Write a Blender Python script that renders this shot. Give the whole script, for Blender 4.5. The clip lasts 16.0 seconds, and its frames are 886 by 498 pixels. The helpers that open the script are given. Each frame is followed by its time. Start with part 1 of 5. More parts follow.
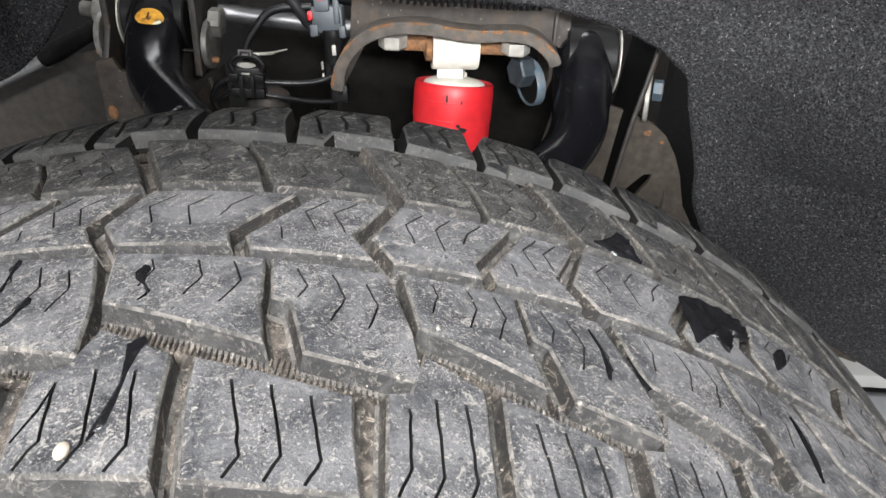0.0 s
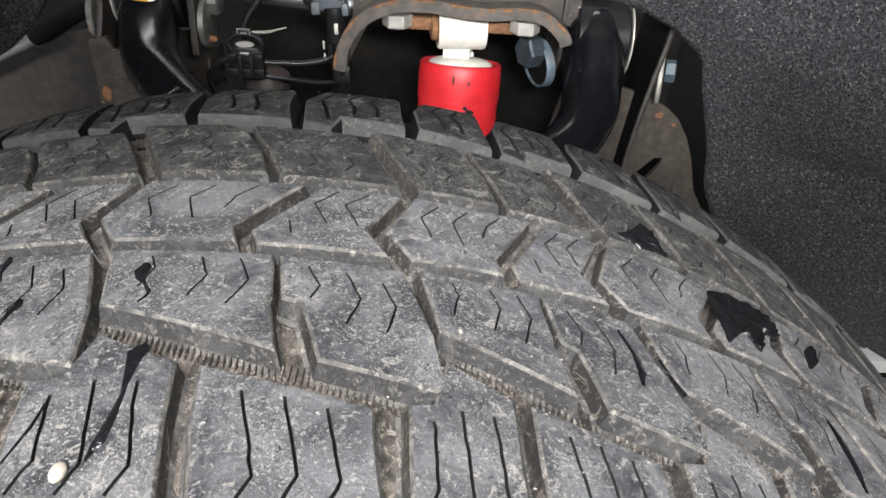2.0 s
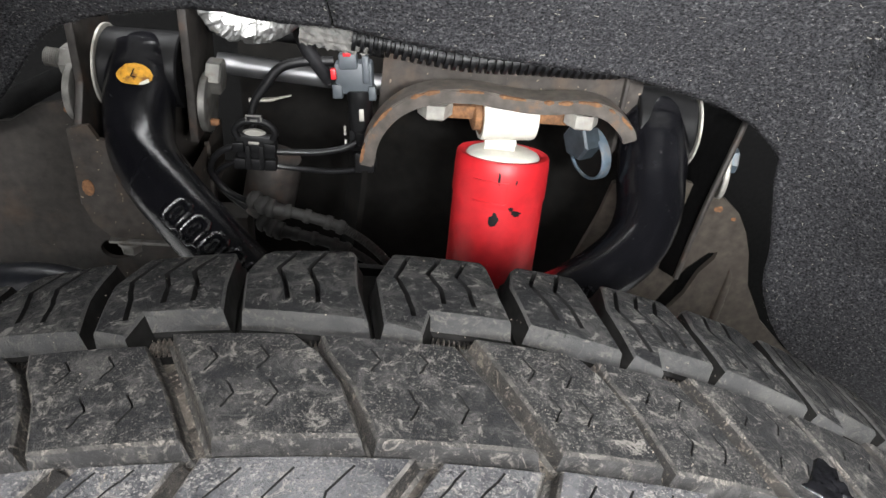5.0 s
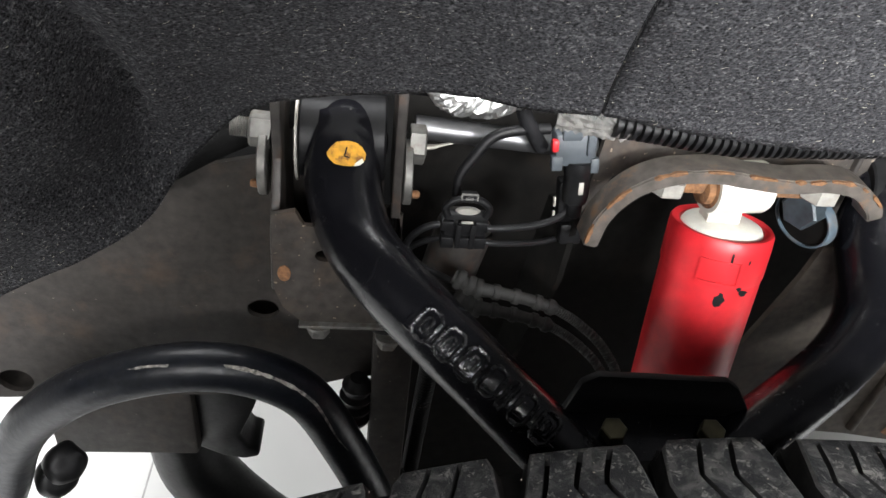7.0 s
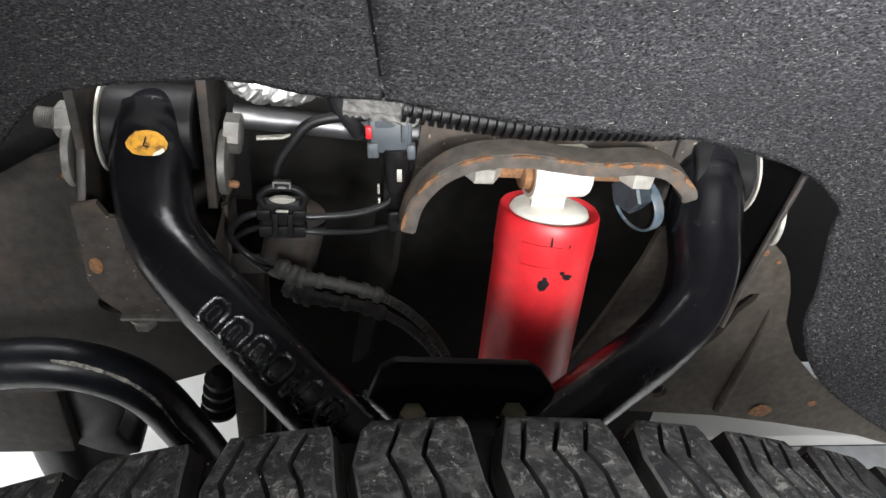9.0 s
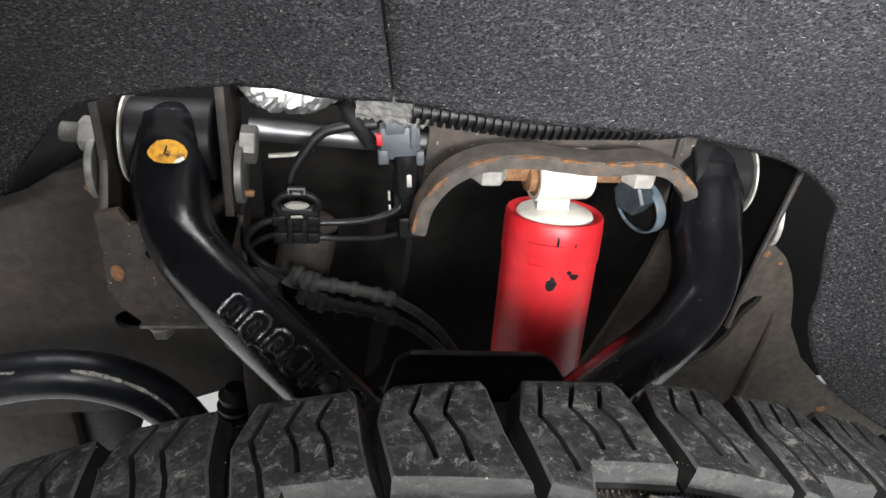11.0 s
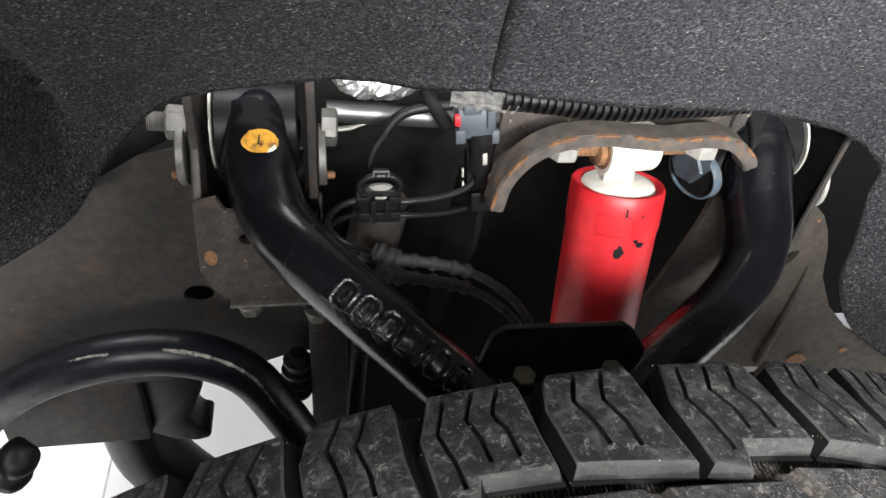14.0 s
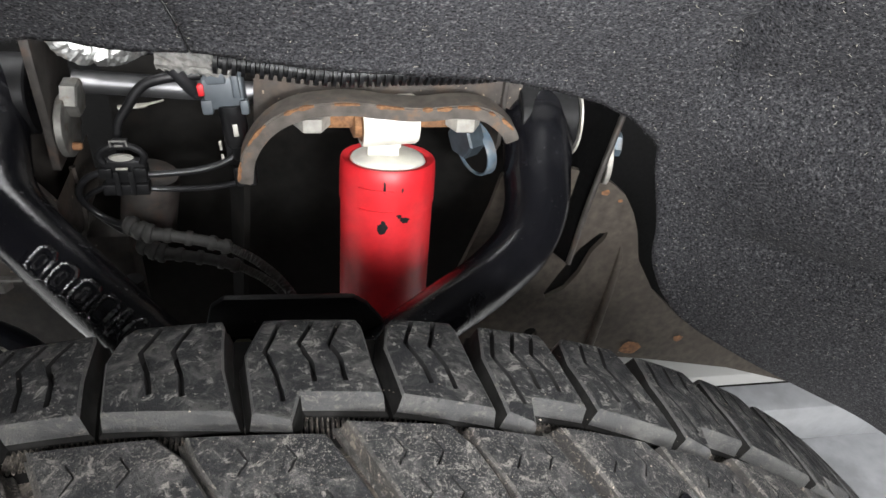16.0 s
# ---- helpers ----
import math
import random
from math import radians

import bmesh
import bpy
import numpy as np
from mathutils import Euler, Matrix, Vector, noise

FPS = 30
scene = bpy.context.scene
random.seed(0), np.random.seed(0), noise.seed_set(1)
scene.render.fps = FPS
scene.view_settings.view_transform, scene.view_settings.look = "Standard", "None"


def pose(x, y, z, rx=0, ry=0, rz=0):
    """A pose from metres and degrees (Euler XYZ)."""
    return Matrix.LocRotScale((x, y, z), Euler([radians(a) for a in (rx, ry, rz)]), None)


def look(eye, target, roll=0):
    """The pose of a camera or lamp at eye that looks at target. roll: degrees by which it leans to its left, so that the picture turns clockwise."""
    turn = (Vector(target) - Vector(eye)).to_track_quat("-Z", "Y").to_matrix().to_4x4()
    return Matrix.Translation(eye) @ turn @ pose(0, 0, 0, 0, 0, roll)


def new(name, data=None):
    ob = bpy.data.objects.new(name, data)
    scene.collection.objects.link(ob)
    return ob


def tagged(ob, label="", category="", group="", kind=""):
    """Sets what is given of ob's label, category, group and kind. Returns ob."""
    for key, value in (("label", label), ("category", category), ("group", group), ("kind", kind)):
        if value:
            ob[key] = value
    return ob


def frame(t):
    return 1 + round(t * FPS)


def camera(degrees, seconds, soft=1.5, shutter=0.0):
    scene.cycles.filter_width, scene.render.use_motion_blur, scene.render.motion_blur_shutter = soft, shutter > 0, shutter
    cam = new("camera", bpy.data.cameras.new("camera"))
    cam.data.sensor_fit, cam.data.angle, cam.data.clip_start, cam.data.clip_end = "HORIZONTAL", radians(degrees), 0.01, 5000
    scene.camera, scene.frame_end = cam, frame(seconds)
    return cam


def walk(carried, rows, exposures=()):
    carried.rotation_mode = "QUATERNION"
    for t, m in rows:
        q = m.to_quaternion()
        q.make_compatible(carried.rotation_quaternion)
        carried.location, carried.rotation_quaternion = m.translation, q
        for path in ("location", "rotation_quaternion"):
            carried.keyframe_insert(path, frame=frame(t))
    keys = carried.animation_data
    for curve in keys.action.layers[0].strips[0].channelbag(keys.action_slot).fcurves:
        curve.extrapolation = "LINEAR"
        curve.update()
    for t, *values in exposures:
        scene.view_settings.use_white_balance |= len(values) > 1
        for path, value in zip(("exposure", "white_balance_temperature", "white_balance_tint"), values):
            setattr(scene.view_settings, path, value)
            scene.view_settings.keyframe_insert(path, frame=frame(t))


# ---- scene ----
UNIT = 0.82  # metres to one unit of the plan below
cam = camera(62.0, 16.0)
PATH = [
    (0, (0.0605, -0.3016, 1.0590), (0.0608, 0.5475, 0.5308), 3.02),
    (0.5, (0.0835, -0.2929, 1.0648), (0.0797, 0.5441, 0.5176), 2.91),
    (1, (0.0941, -0.2978, 1.0616), (0.0919, 0.5380, 0.5126), 3.01),
    (1.5, (0.0685, -0.2860, 1.0569), (0.0711, 0.5496, 0.5075), 3.16),
    (2, (0.0499, -0.2807, 1.0534), (0.0576, 0.5533, 0.5018), 3.29),
    (2.5, (0.0406, -0.2826, 1.0522), (0.0532, 0.5505, 0.4993), 3.31),
    (3, (0.0397, -0.2814, 1.0525), (0.0589, 0.5518, 0.4999), 3.48),
    (3.2, (0.0390, -0.2800, 1.0514), (0.0592, 0.5525, 0.4977), 3.38),
    (5.3, (-0.0574, -0.1128, 1.0891), (0.0128, 0.7193, 0.5389), 5.91),
    (5.5, (-0.0816, -0.0937, 1.0931), (-0.0102, 0.7391, 0.5441), 5.95),
    (6, (-0.1268, -0.0646, 1.1096), (-0.0431, 0.7525, 0.5391), 6.29),
    (6.5, (-0.1720, -0.0423, 1.1154), (-0.0750, 0.7598, 0.5261), 6.73),
    (7, (-0.2225, -0.0331, 1.1223), (-0.1119, 0.7569, 0.5193), 7.21),
    (7.5, (-0.2202, -0.0325, 1.1257), (-0.1036, 0.7542, 0.5195), 7.38),
    (8, (-0.1731, -0.0333, 1.1272), (-0.0605, 0.7504, 0.5163), 7.10),
    (8.5, (-0.1155, -0.0429, 1.1278), (0.0075, 0.7419, 0.5205), 7.33),
    (8.7, (-0.1013, -0.0417, 1.1299), (0.0297, 0.7415, 0.5221), 7.52),
    (10.8, (-0.0970, -0.0987, 1.1119), (0.0334, 0.7204, 0.5533), 5.48),
    (11, (-0.1075, -0.0781, 1.1109), (0.0227, 0.7434, 0.5558), 5.48),
    (11.5, (-0.1037, -0.0962, 1.1088), (0.0285, 0.7308, 0.5624), 5.38),
    (12, (-0.1307, -0.0716, 1.0903), (0.0053, 0.7468, 0.5318), 5.33),
    (12.5, (-0.2004, -0.0535, 1.0884), (-0.0533, 0.7421, 0.5007), 5.67),
    (13, (-0.2425, -0.0525, 1.0940), (-0.0805, 0.7193, 0.4791), 5.77),
    (13.5, (-0.2475, -0.0568, 1.1217), (-0.0772, 0.7087, 0.5013), 6.06),
    (14, (-0.1983, -0.0695, 1.1476), (-0.0268, 0.6926, 0.5233), 5.88),
    (14.5, (-0.1435, -0.0870, 1.1604), (0.0311, 0.6749, 0.5367), 5.97),
    (15, (-0.0703, -0.1085, 1.1607), (0.1037, 0.6572, 0.5415), 5.91),
    (15.5, (-0.0146, -0.1041, 1.1400), (0.1562, 0.6659, 0.5252), 5.82),
    (16, (-0.0005, -0.1069, 1.1303), (0.1713, 0.6648, 0.5180), 5.87),
]
walk(cam, [(t, look([c * UNIT for c in eye], [c * UNIT for c in target], roll)) for t, eye, target, roll in PATH], ((0, -0.31), (0.6, -0.41), (3.2, -0.45), (5.3, -0.14), (5.9, 0.0), (8.5, -0.06), (11, -0.1), (13.5, 0.06), (15, -0.08), (16, -0.18)))

# ---- world and light ----
world = bpy.data.worlds.new("world")
scene.world = world
world.use_nodes = True
world.node_tree.nodes["Background"].inputs[0].default_value = (0.9, 0.95, 1.0, 1)
world.node_tree.nodes["Background"].inputs[1].default_value = 0.25


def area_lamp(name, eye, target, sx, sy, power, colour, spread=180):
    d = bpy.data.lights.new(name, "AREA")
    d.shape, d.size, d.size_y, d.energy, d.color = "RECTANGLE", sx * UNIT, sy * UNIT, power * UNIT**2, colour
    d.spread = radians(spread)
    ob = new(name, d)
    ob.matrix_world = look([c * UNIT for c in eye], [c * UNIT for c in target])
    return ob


area_lamp("shop_light", (-0.1, -2.0, 3.3), (0.0, 0.0, 0.9), 2.4, 0.6, 560, (0.99, 0.99, 1.0))
area_lamp("far_shop_light", (-0.7, -2.85, 2.4), (0.15, 0.2, 0.8), 2.0, 0.4, 125, (0.99, 0.99, 1.0))
area_lamp("ceiling_light", (-0.8, 1.9, 3.45), (-0.8, 1.9, 0), 2.2, 0.6, 70, (0.98, 0.99, 1.0))
# Added unseen lamp, fixed near the camera's path to brighten the well
area_lamp("camera_side_fill", (0.15, -0.36, 1.15), (0.12, 0.36, 0.99), 0.14, 0.08, 2.15, (0.98, 0.99, 1.0), 62)

# ---- materials ----


def material(name, base, rough=0.6, metal=0.0, scale=60.0, vary=0.35, bump=0.2, second=None, spot_scale=9.0, spot=(0.5, 0.7), spec=0.5, dist=0.002, fleck=None, wear=0.0):
    """A surface with fine grain, larger blotches of a second colour, and relief."""
    m = bpy.data.materials.new(name)
    m.use_nodes = True
    nt = m.node_tree
    nd, ln = nt.nodes, nt.links
    b = nd["Principled BSDF"]
    b.inputs["Roughness"].default_value = rough
    b.inputs["Metallic"].default_value = metal
    b.inputs["Specular IOR Level"].default_value = spec
    co = nd.new("ShaderNodeTexCoord")
    n1 = nd.new("ShaderNodeTexNoise")
    n1.inputs["Scale"].default_value, n1.inputs["Detail"].default_value = scale / UNIT, 6
    ln.new(co.outputs["Object"], n1.inputs["Vector"])
    r1 = nd.new("ShaderNodeValToRGB")
    r1.color_ramp.elements[0].position, r1.color_ramp.elements[1].position = 0.3, 0.7
    r1.color_ramp.elements[0].color = (*[c * (1 - vary) for c in base], 1)
    r1.color_ramp.elements[1].color = (*[min(1, c * (1 + vary)) for c in base], 1)
    ln.new(n1.outputs["Fac"], r1.inputs["Fac"])
    out = r1.outputs["Color"]
    if second:
        n2 = nd.new("ShaderNodeTexNoise")
        n2.inputs["Scale"].default_value, n2.inputs["Detail"].default_value = spot_scale / UNIT, 8
        n2.inputs["Roughness"].default_value = 0.65
        ln.new(co.outputs["Object"], n2.inputs["Vector"])
        r2 = nd.new("ShaderNodeValToRGB")
        r2.color_ramp.elements[0].position, r2.color_ramp.elements[1].position = spot
        ln.new(n2.outputs["Fac"], r2.inputs["Fac"])
        mx = nd.new("ShaderNodeMix")
        mx.data_type = "RGBA"
        ln.new(r2.outputs["Color"], mx.inputs["Factor"])
        ln.new(out, mx.inputs["A"])
        mx.inputs["B"].default_value = (*second, 1)
        out = mx.outputs["Result"]
    if fleck:
        n3 = nd.new("ShaderNodeTexNoise")
        n3.inputs["Scale"].default_value, n3.inputs["Detail"].default_value = fleck[3] / UNIT, 2
        ln.new(co.outputs["Object"], n3.inputs["Vector"])
        r3 = nd.new("ShaderNodeMapRange")
        r3.inputs["From Min"].default_value, r3.inputs["From Max"].default_value = fleck[4], fleck[4] + 0.03
        ln.new(n3.outputs["Fac"], r3.inputs["Value"])
        mf = nd.new("ShaderNodeMix")
        mf.data_type = "RGBA"
        ln.new(r3.outputs["Result"], mf.inputs["Factor"])
        ln.new(out, mf.inputs["A"])
        mf.inputs["B"].default_value = (*fleck[:3], 1)
        out = mf.outputs["Result"]
    if wear:
        n4 = nd.new("ShaderNodeTexNoise")
        n4.inputs["Scale"].default_value, n4.inputs["Detail"].default_value = 42, 9
        n4.inputs["Roughness"].default_value, n4.inputs["Distortion"].default_value = 0.7, 1.2
        ln.new(co.outputs["Object"], n4.inputs["Vector"])
        r4 = nd.new("ShaderNodeMapRange")
        r4.inputs["From Min"].default_value, r4.inputs["From Max"].default_value = 0.45, 0.72
        r4.inputs["To Min"].default_value, r4.inputs["To Max"].default_value = rough, rough + wear
        ln.new(n4.outputs["Fac"], r4.inputs["Value"])
        ln.new(r4.outputs["Result"], b.inputs["Roughness"])
    ln.new(out, b.inputs["Base Color"])
    if bump:
        bp = nd.new("ShaderNodeBump")
        bp.inputs["Strength"].default_value, bp.inputs["Distance"].default_value = bump, dist * UNIT
        ln.new(n1.outputs["Fac"], bp.inputs["Height"])
        ln.new(bp.outputs["Normal"], b.inputs["Normal"])
    return m


FELT = material("liner_felt", (0.041, 0.041, 0.0445), 0.95, scale=560, vary=0.9, bump=1.0, second=(0.14, 0.138, 0.142), spot_scale=300, spot=(0.53, 0.68), spec=0.12, fleck=(0.19, 0.188, 0.185, 400, 0.67), dist=0.0022)
BLACK = material("black_gloss_paint", (0.0045, 0.0045, 0.0058), 0.19, scale=260, vary=0.3, bump=0.10, second=(0.014, 0.014, 0.016), spot_scale=26, spot=(0.52, 0.8), spec=0.34, fleck=(0.07, 0.07, 0.068, 330, 0.735), wear=0.12)
FRAME = material("frame_coating", (0.025, 0.0215, 0.019), 0.6, scale=90, bump=0.25, second=(0.06, 0.04, 0.027), spot_scale=14, spot=(0.55, 0.75), spec=0.3, fleck=(0.16, 0.14, 0.12, 210, 0.735), wear=0.15)
# Dusty frame coating brightened: the light on the gusset put into its colour
GUSSET = material("dusty_lit_gusset_coating", (0.057, 0.048, 0.039), 0.75, scale=110, vary=0.3, bump=0.25, second=(0.038, 0.031, 0.025), spot_scale=14, spot=(0.5, 0.72), spec=0.25)
COAT = material("bracket_coating", (0.038, 0.033, 0.029), 0.6, scale=110, bump=0.3, second=(0.07, 0.05, 0.036), spot_scale=26, spot=(0.52, 0.72), spec=0.3, fleck=(0.2, 0.16, 0.12, 260, 0.70), wear=0.15)
STEEL = material("weathered_steel", (0.09, 0.078, 0.068), 0.55, 0.2, scale=90, bump=0.25, second=(0.17, 0.095, 0.05), spot_scale=45, spot=(0.55, 0.70), wear=0.15)
ZINC = material("zinc_plate", (0.19, 0.185, 0.172), 0.55, 0.7, scale=80, bump=0.3, second=(0.11, 0.085, 0.06), spot_scale=70, spot=(0.55, 0.72))
RED = material("red_plastic", (0.52, 0.014, 0.02), 0.46, scale=80, vary=0.15, bump=0.05)
WHITE = material("white_plastic", (0.66, 0.64, 0.57), 0.45, scale=80, vary=0.12, bump=0.08, second=(0.40, 0.36, 0.28), spot_scale=45, spot=(0.60, 0.74))
FLOOR = material("white_floor", (0.75, 0.75, 0.74), 0.4, scale=3, vary=0.05, bump=0.02)
PLASTIC = material("black_plastic", (0.0065, 0.0065, 0.007), 0.42, scale=200, bump=0.12, spec=0.26, wear=0.15)
WALL = material("shop_wall_paint", (0.32, 0.32, 0.31), 0.7, scale=3, vary=0.05, bump=0.02)

STEELDARK = material("dark_bare_steel", (0.036, 0.032, 0.029), 0.5, 0.3, scale=120, bump=0.2, second=(0.075, 0.046, 0.032), spot_scale=35, spot=(0.52, 0.7))
RUST = material("orange_rust", (0.20, 0.095, 0.04), 0.85, scale=250, vary=0.45, bump=0.5, second=(0.12, 0.06, 0.03), spot_scale=120, spot=(0.45, 0.65))
BUSH = material("pale_zinc", (0.38, 0.365, 0.33), 0.5, 0.3, scale=140, vary=0.2, bump=0.15, second=(0.3, 0.27, 0.22), spot_scale=60, spot=(0.5, 0.75))
BLUE = material("blue_zinc", (0.085, 0.118, 0.148), 0.5, 0.25, scale=120, vary=0.25, bump=0.1, second=(0.14, 0.12, 0.1), spot_scale=50, spot=(0.5, 0.7))
BRASS = material("yellow_zinc", (0.09, 0.08, 0.042), 0.5, 0.4, scale=120, vary=0.25, bump=0.1)
YELLOW = material("yellow_sticker", (0.62, 0.30, 0.022), 0.5, scale=180, vary=0.3, bump=0.7, second=(0.22, 0.09, 0.015), spot_scale=120, spot=(0.54, 0.62))
ROD = material("satin_steel", (0.21, 0.21, 0.216), 0.42, 0.9, scale=60, vary=0.12, bump=0.05)
FOIL = material("silver_foil", (0.52, 0.52, 0.51), 0.42, 0.95, scale=300, vary=0.15, bump=0.3)
TAPE = material("grey_tape", (0.16, 0.153, 0.142), 0.6, scale=160, vary=0.4, bump=0.5, second=(0.1, 0.1, 0.095), spot_scale=90, spot=(0.45, 0.65))
GREY = material("grey_plastic", (0.062, 0.072, 0.082), 0.5, scale=120, vary=0.15, bump=0.08)
CABLE = material("cable_jacket", (0.011, 0.011, 0.012), 0.38, scale=200, bump=0.1)
HOSE = material("dusty_rubber", (0.022, 0.021, 0.0195), 0.7, scale=200, vary=0.4, bump=0.3)
SWAY = material("worn_black_paint", (0.007, 0.008, 0.011), 0.30, scale=160, vary=0.4, bump=0.2, second=(0.026, 0.026, 0.028), spot_scale=18, spot=(0.55, 0.75), fleck=(0.10, 0.10, 0.098, 190, 0.735), wear=0.2, spec=0.3)
LIFT = material("lift_paint", (0.22, 0.225, 0.235), 0.4, scale=40, vary=0.12, bump=0.08, second=(0.14, 0.14, 0.145), spot_scale=7, spot=(0.5, 0.8), wear=0.15)



def dusty_rubber(name, dark, dust, tan, share, fine, grain=(0.24, 0.228, 0.21), pores=0.0, smear=30.0, thin=0.0, kink=1.8, sheen=0.4):
    """Worn rubber under dried dust: smeared pale film, sharp speckle, and hair-fine scratches; each lug has its own patch of it."""
    m = bpy.data.materials.new(name)
    m.use_nodes = True
    nd, ln = m.node_tree.nodes, m.node_tree.links
    b = nd["Principled BSDF"]
    b.inputs["Roughness"].default_value, b.inputs["Specular IOR Level"].default_value = 0.62, sheen
    co, info = nd.new("ShaderNodeTexCoord"), nd.new("ShaderNodeObjectInfo")
    mul = nd.new("ShaderNodeMath")
    mul.operation = "MULTIPLY"
    mul.inputs[1].default_value = 37.0
    ln.new(info.outputs["Random"], mul.inputs[0])
    add = nd.new("ShaderNodeVectorMath")
    ln.new(co.outputs["Object"], add.inputs[0])
    ln.new(mul.outputs[0], add.inputs[1])

    def noise_node(scale, detail, rough=0.6, warp=0.0):
        n = nd.new("ShaderNodeTexNoise")
        n.inputs["Scale"].default_value, n.inputs["Detail"].default_value = scale / UNIT, detail
        n.inputs["Roughness"].default_value, n.inputs["Distortion"].default_value = rough, warp
        ln.new(add.outputs[0], n.inputs["Vector"])
        return n

    def ramp(src, lo, hi):
        r = nd.new("ShaderNodeMapRange")
        r.inputs["From Min"].default_value, r.inputs["From Max"].default_value = lo, hi
        ln.new(src, r.inputs["Value"])
        return r.outputs["Result"]

    def mix(fac, a, colour):
        x = nd.new("ShaderNodeMix")
        x.data_type = "RGBA"
        ln.new(fac, x.inputs["Factor"])
        if isinstance(a, tuple):
            x.inputs["A"].default_value = (*a, 1)
        else:
            ln.new(a, x.inputs["A"])
        x.inputs["B"].default_value = (*colour, 1)
        return x.outputs["Result"]

    film = noise_node(smear, 10, 0.72, 0.8)
    c = mix(ramp(film.outputs["Fac"], 0.47 - share, 0.66 - share), dark, dust)
    streak = noise_node(120, 8, 0.78, kink)
    c = mix(ramp(streak.outputs["Fac"], 0.555, 0.615), c, tan)
    # fine crisp grain of dust lying in the rubber's pores
    pore = noise_node(1000, 4, 0.65)
    if pores:
        worn = noise_node(26, 5, 0.65, 0.5)
        shade = ramp(worn.outputs["Fac"], 0.40, 0.62)
        for src, lo, colour in ((pore, 0.555, tuple(v * 0.9 for v in grain)), (noise_node(560, 4, 0.7), 0.56, tuple(v * 0.8 for v in dark))):
            f = nd.new("ShaderNodeMath")
            f.operation = "MULTIPLY"
            ln.new(ramp(src.outputs["Fac"], lo, lo + 0.06), f.inputs[0])
            ln.new(shade, f.inputs[1])
            c = mix(f.outputs[0], c, colour)
    speck = noise_node(fine, 6, 0.75)
    clump = nd.new("ShaderNodeMath")
    clump.operation = "MULTIPLY"
    patches = noise_node(70, 4, 0.6)
    ln.new(ramp(speck.outputs["Fac"], 0.56, 0.64), clump.inputs[0])
    ln.new(ramp(patches.outputs["Fac"], 0.34 + thin, 0.58 + thin), clump.inputs[1])
    c = mix(clump.outputs[0], c, grain)
    pit = noise_node(210, 6, 0.75)
    c = mix(ramp(pit.outputs["Fac"], 0.615, 0.66), c, tuple(v * 0.6 for v in dark))
    ln.new(c, b.inputs["Base Color"])
    bp = nd.new("ShaderNodeBump")
    bp.inputs["Strength"].default_value, bp.inputs["Distance"].default_value = 0.9, 0.0026
    ln.new(streak.outputs["Fac"], bp.inputs["Height"])
    b2 = nd.new("ShaderNodeBump")
    b2.inputs["Strength"].default_value, b2.inputs["Distance"].default_value = 0.8, 0.0011
    ln.new(pore.outputs["Fac"], b2.inputs["Height"])
    ln.new(bp.outputs["Normal"], b2.inputs["Normal"])
    ln.new(b2.outputs["Normal"], b.inputs["Normal"])
    return m


RUBBER = dusty_rubber("tread_rubber", (0.034, 0.036, 0.042), (0.160, 0.160, 0.166), (0.33, 0.31, 0.28), 0.06, 430, (0.42, 0.40, 0.37), 1.0)
# Second row: less dust, and the light's falloff inwards painted in
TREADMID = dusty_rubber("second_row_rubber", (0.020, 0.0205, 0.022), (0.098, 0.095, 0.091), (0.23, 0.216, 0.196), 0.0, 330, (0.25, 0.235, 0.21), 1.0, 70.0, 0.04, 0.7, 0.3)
# Sidewall rubber; its dark also paints the shade in the inner gaps
SIDEWALL_SHADE = material("sidewall_and_gap_shade", (0.009, 0.0085, 0.008), 0.8, scale=120, vary=0.4, bump=0.2, second=(0.030, 0.026, 0.022), spot_scale=30, spot=(0.57, 0.78), spec=0.15)
LUGWALL = dusty_rubber("lug_wall_rubber", (0.066, 0.066, 0.066), (0.108, 0.106, 0.102), (0.145, 0.137, 0.125), 0.02, 300, (0.15, 0.142, 0.13))
OUTWALL = dusty_rubber("outer_wall_rubber", (0.042, 0.041, 0.041), (0.105, 0.102, 0.098), (0.20, 0.185, 0.165), 0.0, 300, (0.22, 0.205, 0.185), 0.0, 60.0)
GROOVE = dusty_rubber("groove_rubber", (0.045, 0.039, 0.034), (0.22, 0.19, 0.16), (0.40, 0.345, 0.285), 0.02, 300, (0.40, 0.345, 0.285), 0.0, 75.0)
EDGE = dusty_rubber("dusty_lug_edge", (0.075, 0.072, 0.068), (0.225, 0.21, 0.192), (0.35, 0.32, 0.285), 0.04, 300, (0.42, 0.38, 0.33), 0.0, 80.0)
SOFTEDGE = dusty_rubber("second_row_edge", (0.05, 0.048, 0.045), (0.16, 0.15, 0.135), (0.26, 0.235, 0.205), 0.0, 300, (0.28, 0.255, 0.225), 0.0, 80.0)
SIPE = material("sipe_rubber", (0.010, 0.0095, 0.0095), 0.8, scale=200, vary=0.4, bump=0.1)
# Darker blue zinc: the bolt head's shade is in the colour
HEXBLUE = material("shaded_blue_zinc", (0.036, 0.047, 0.056), 0.5, 0.3, scale=120, vary=0.3, bump=0.15)
# Darker copy of the frame coating: the recess's shade put in its colour
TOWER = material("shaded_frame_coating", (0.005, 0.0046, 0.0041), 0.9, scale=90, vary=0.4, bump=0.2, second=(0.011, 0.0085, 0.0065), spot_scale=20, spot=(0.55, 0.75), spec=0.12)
# Near-black rubber trim; on backing sheets and rear flange it paints shade
BLACKSHADE = material("black_rubber_and_shade", (0.0035, 0.0035, 0.0035), 0.95, scale=200, vary=0.4, bump=0.2, spec=0.08)
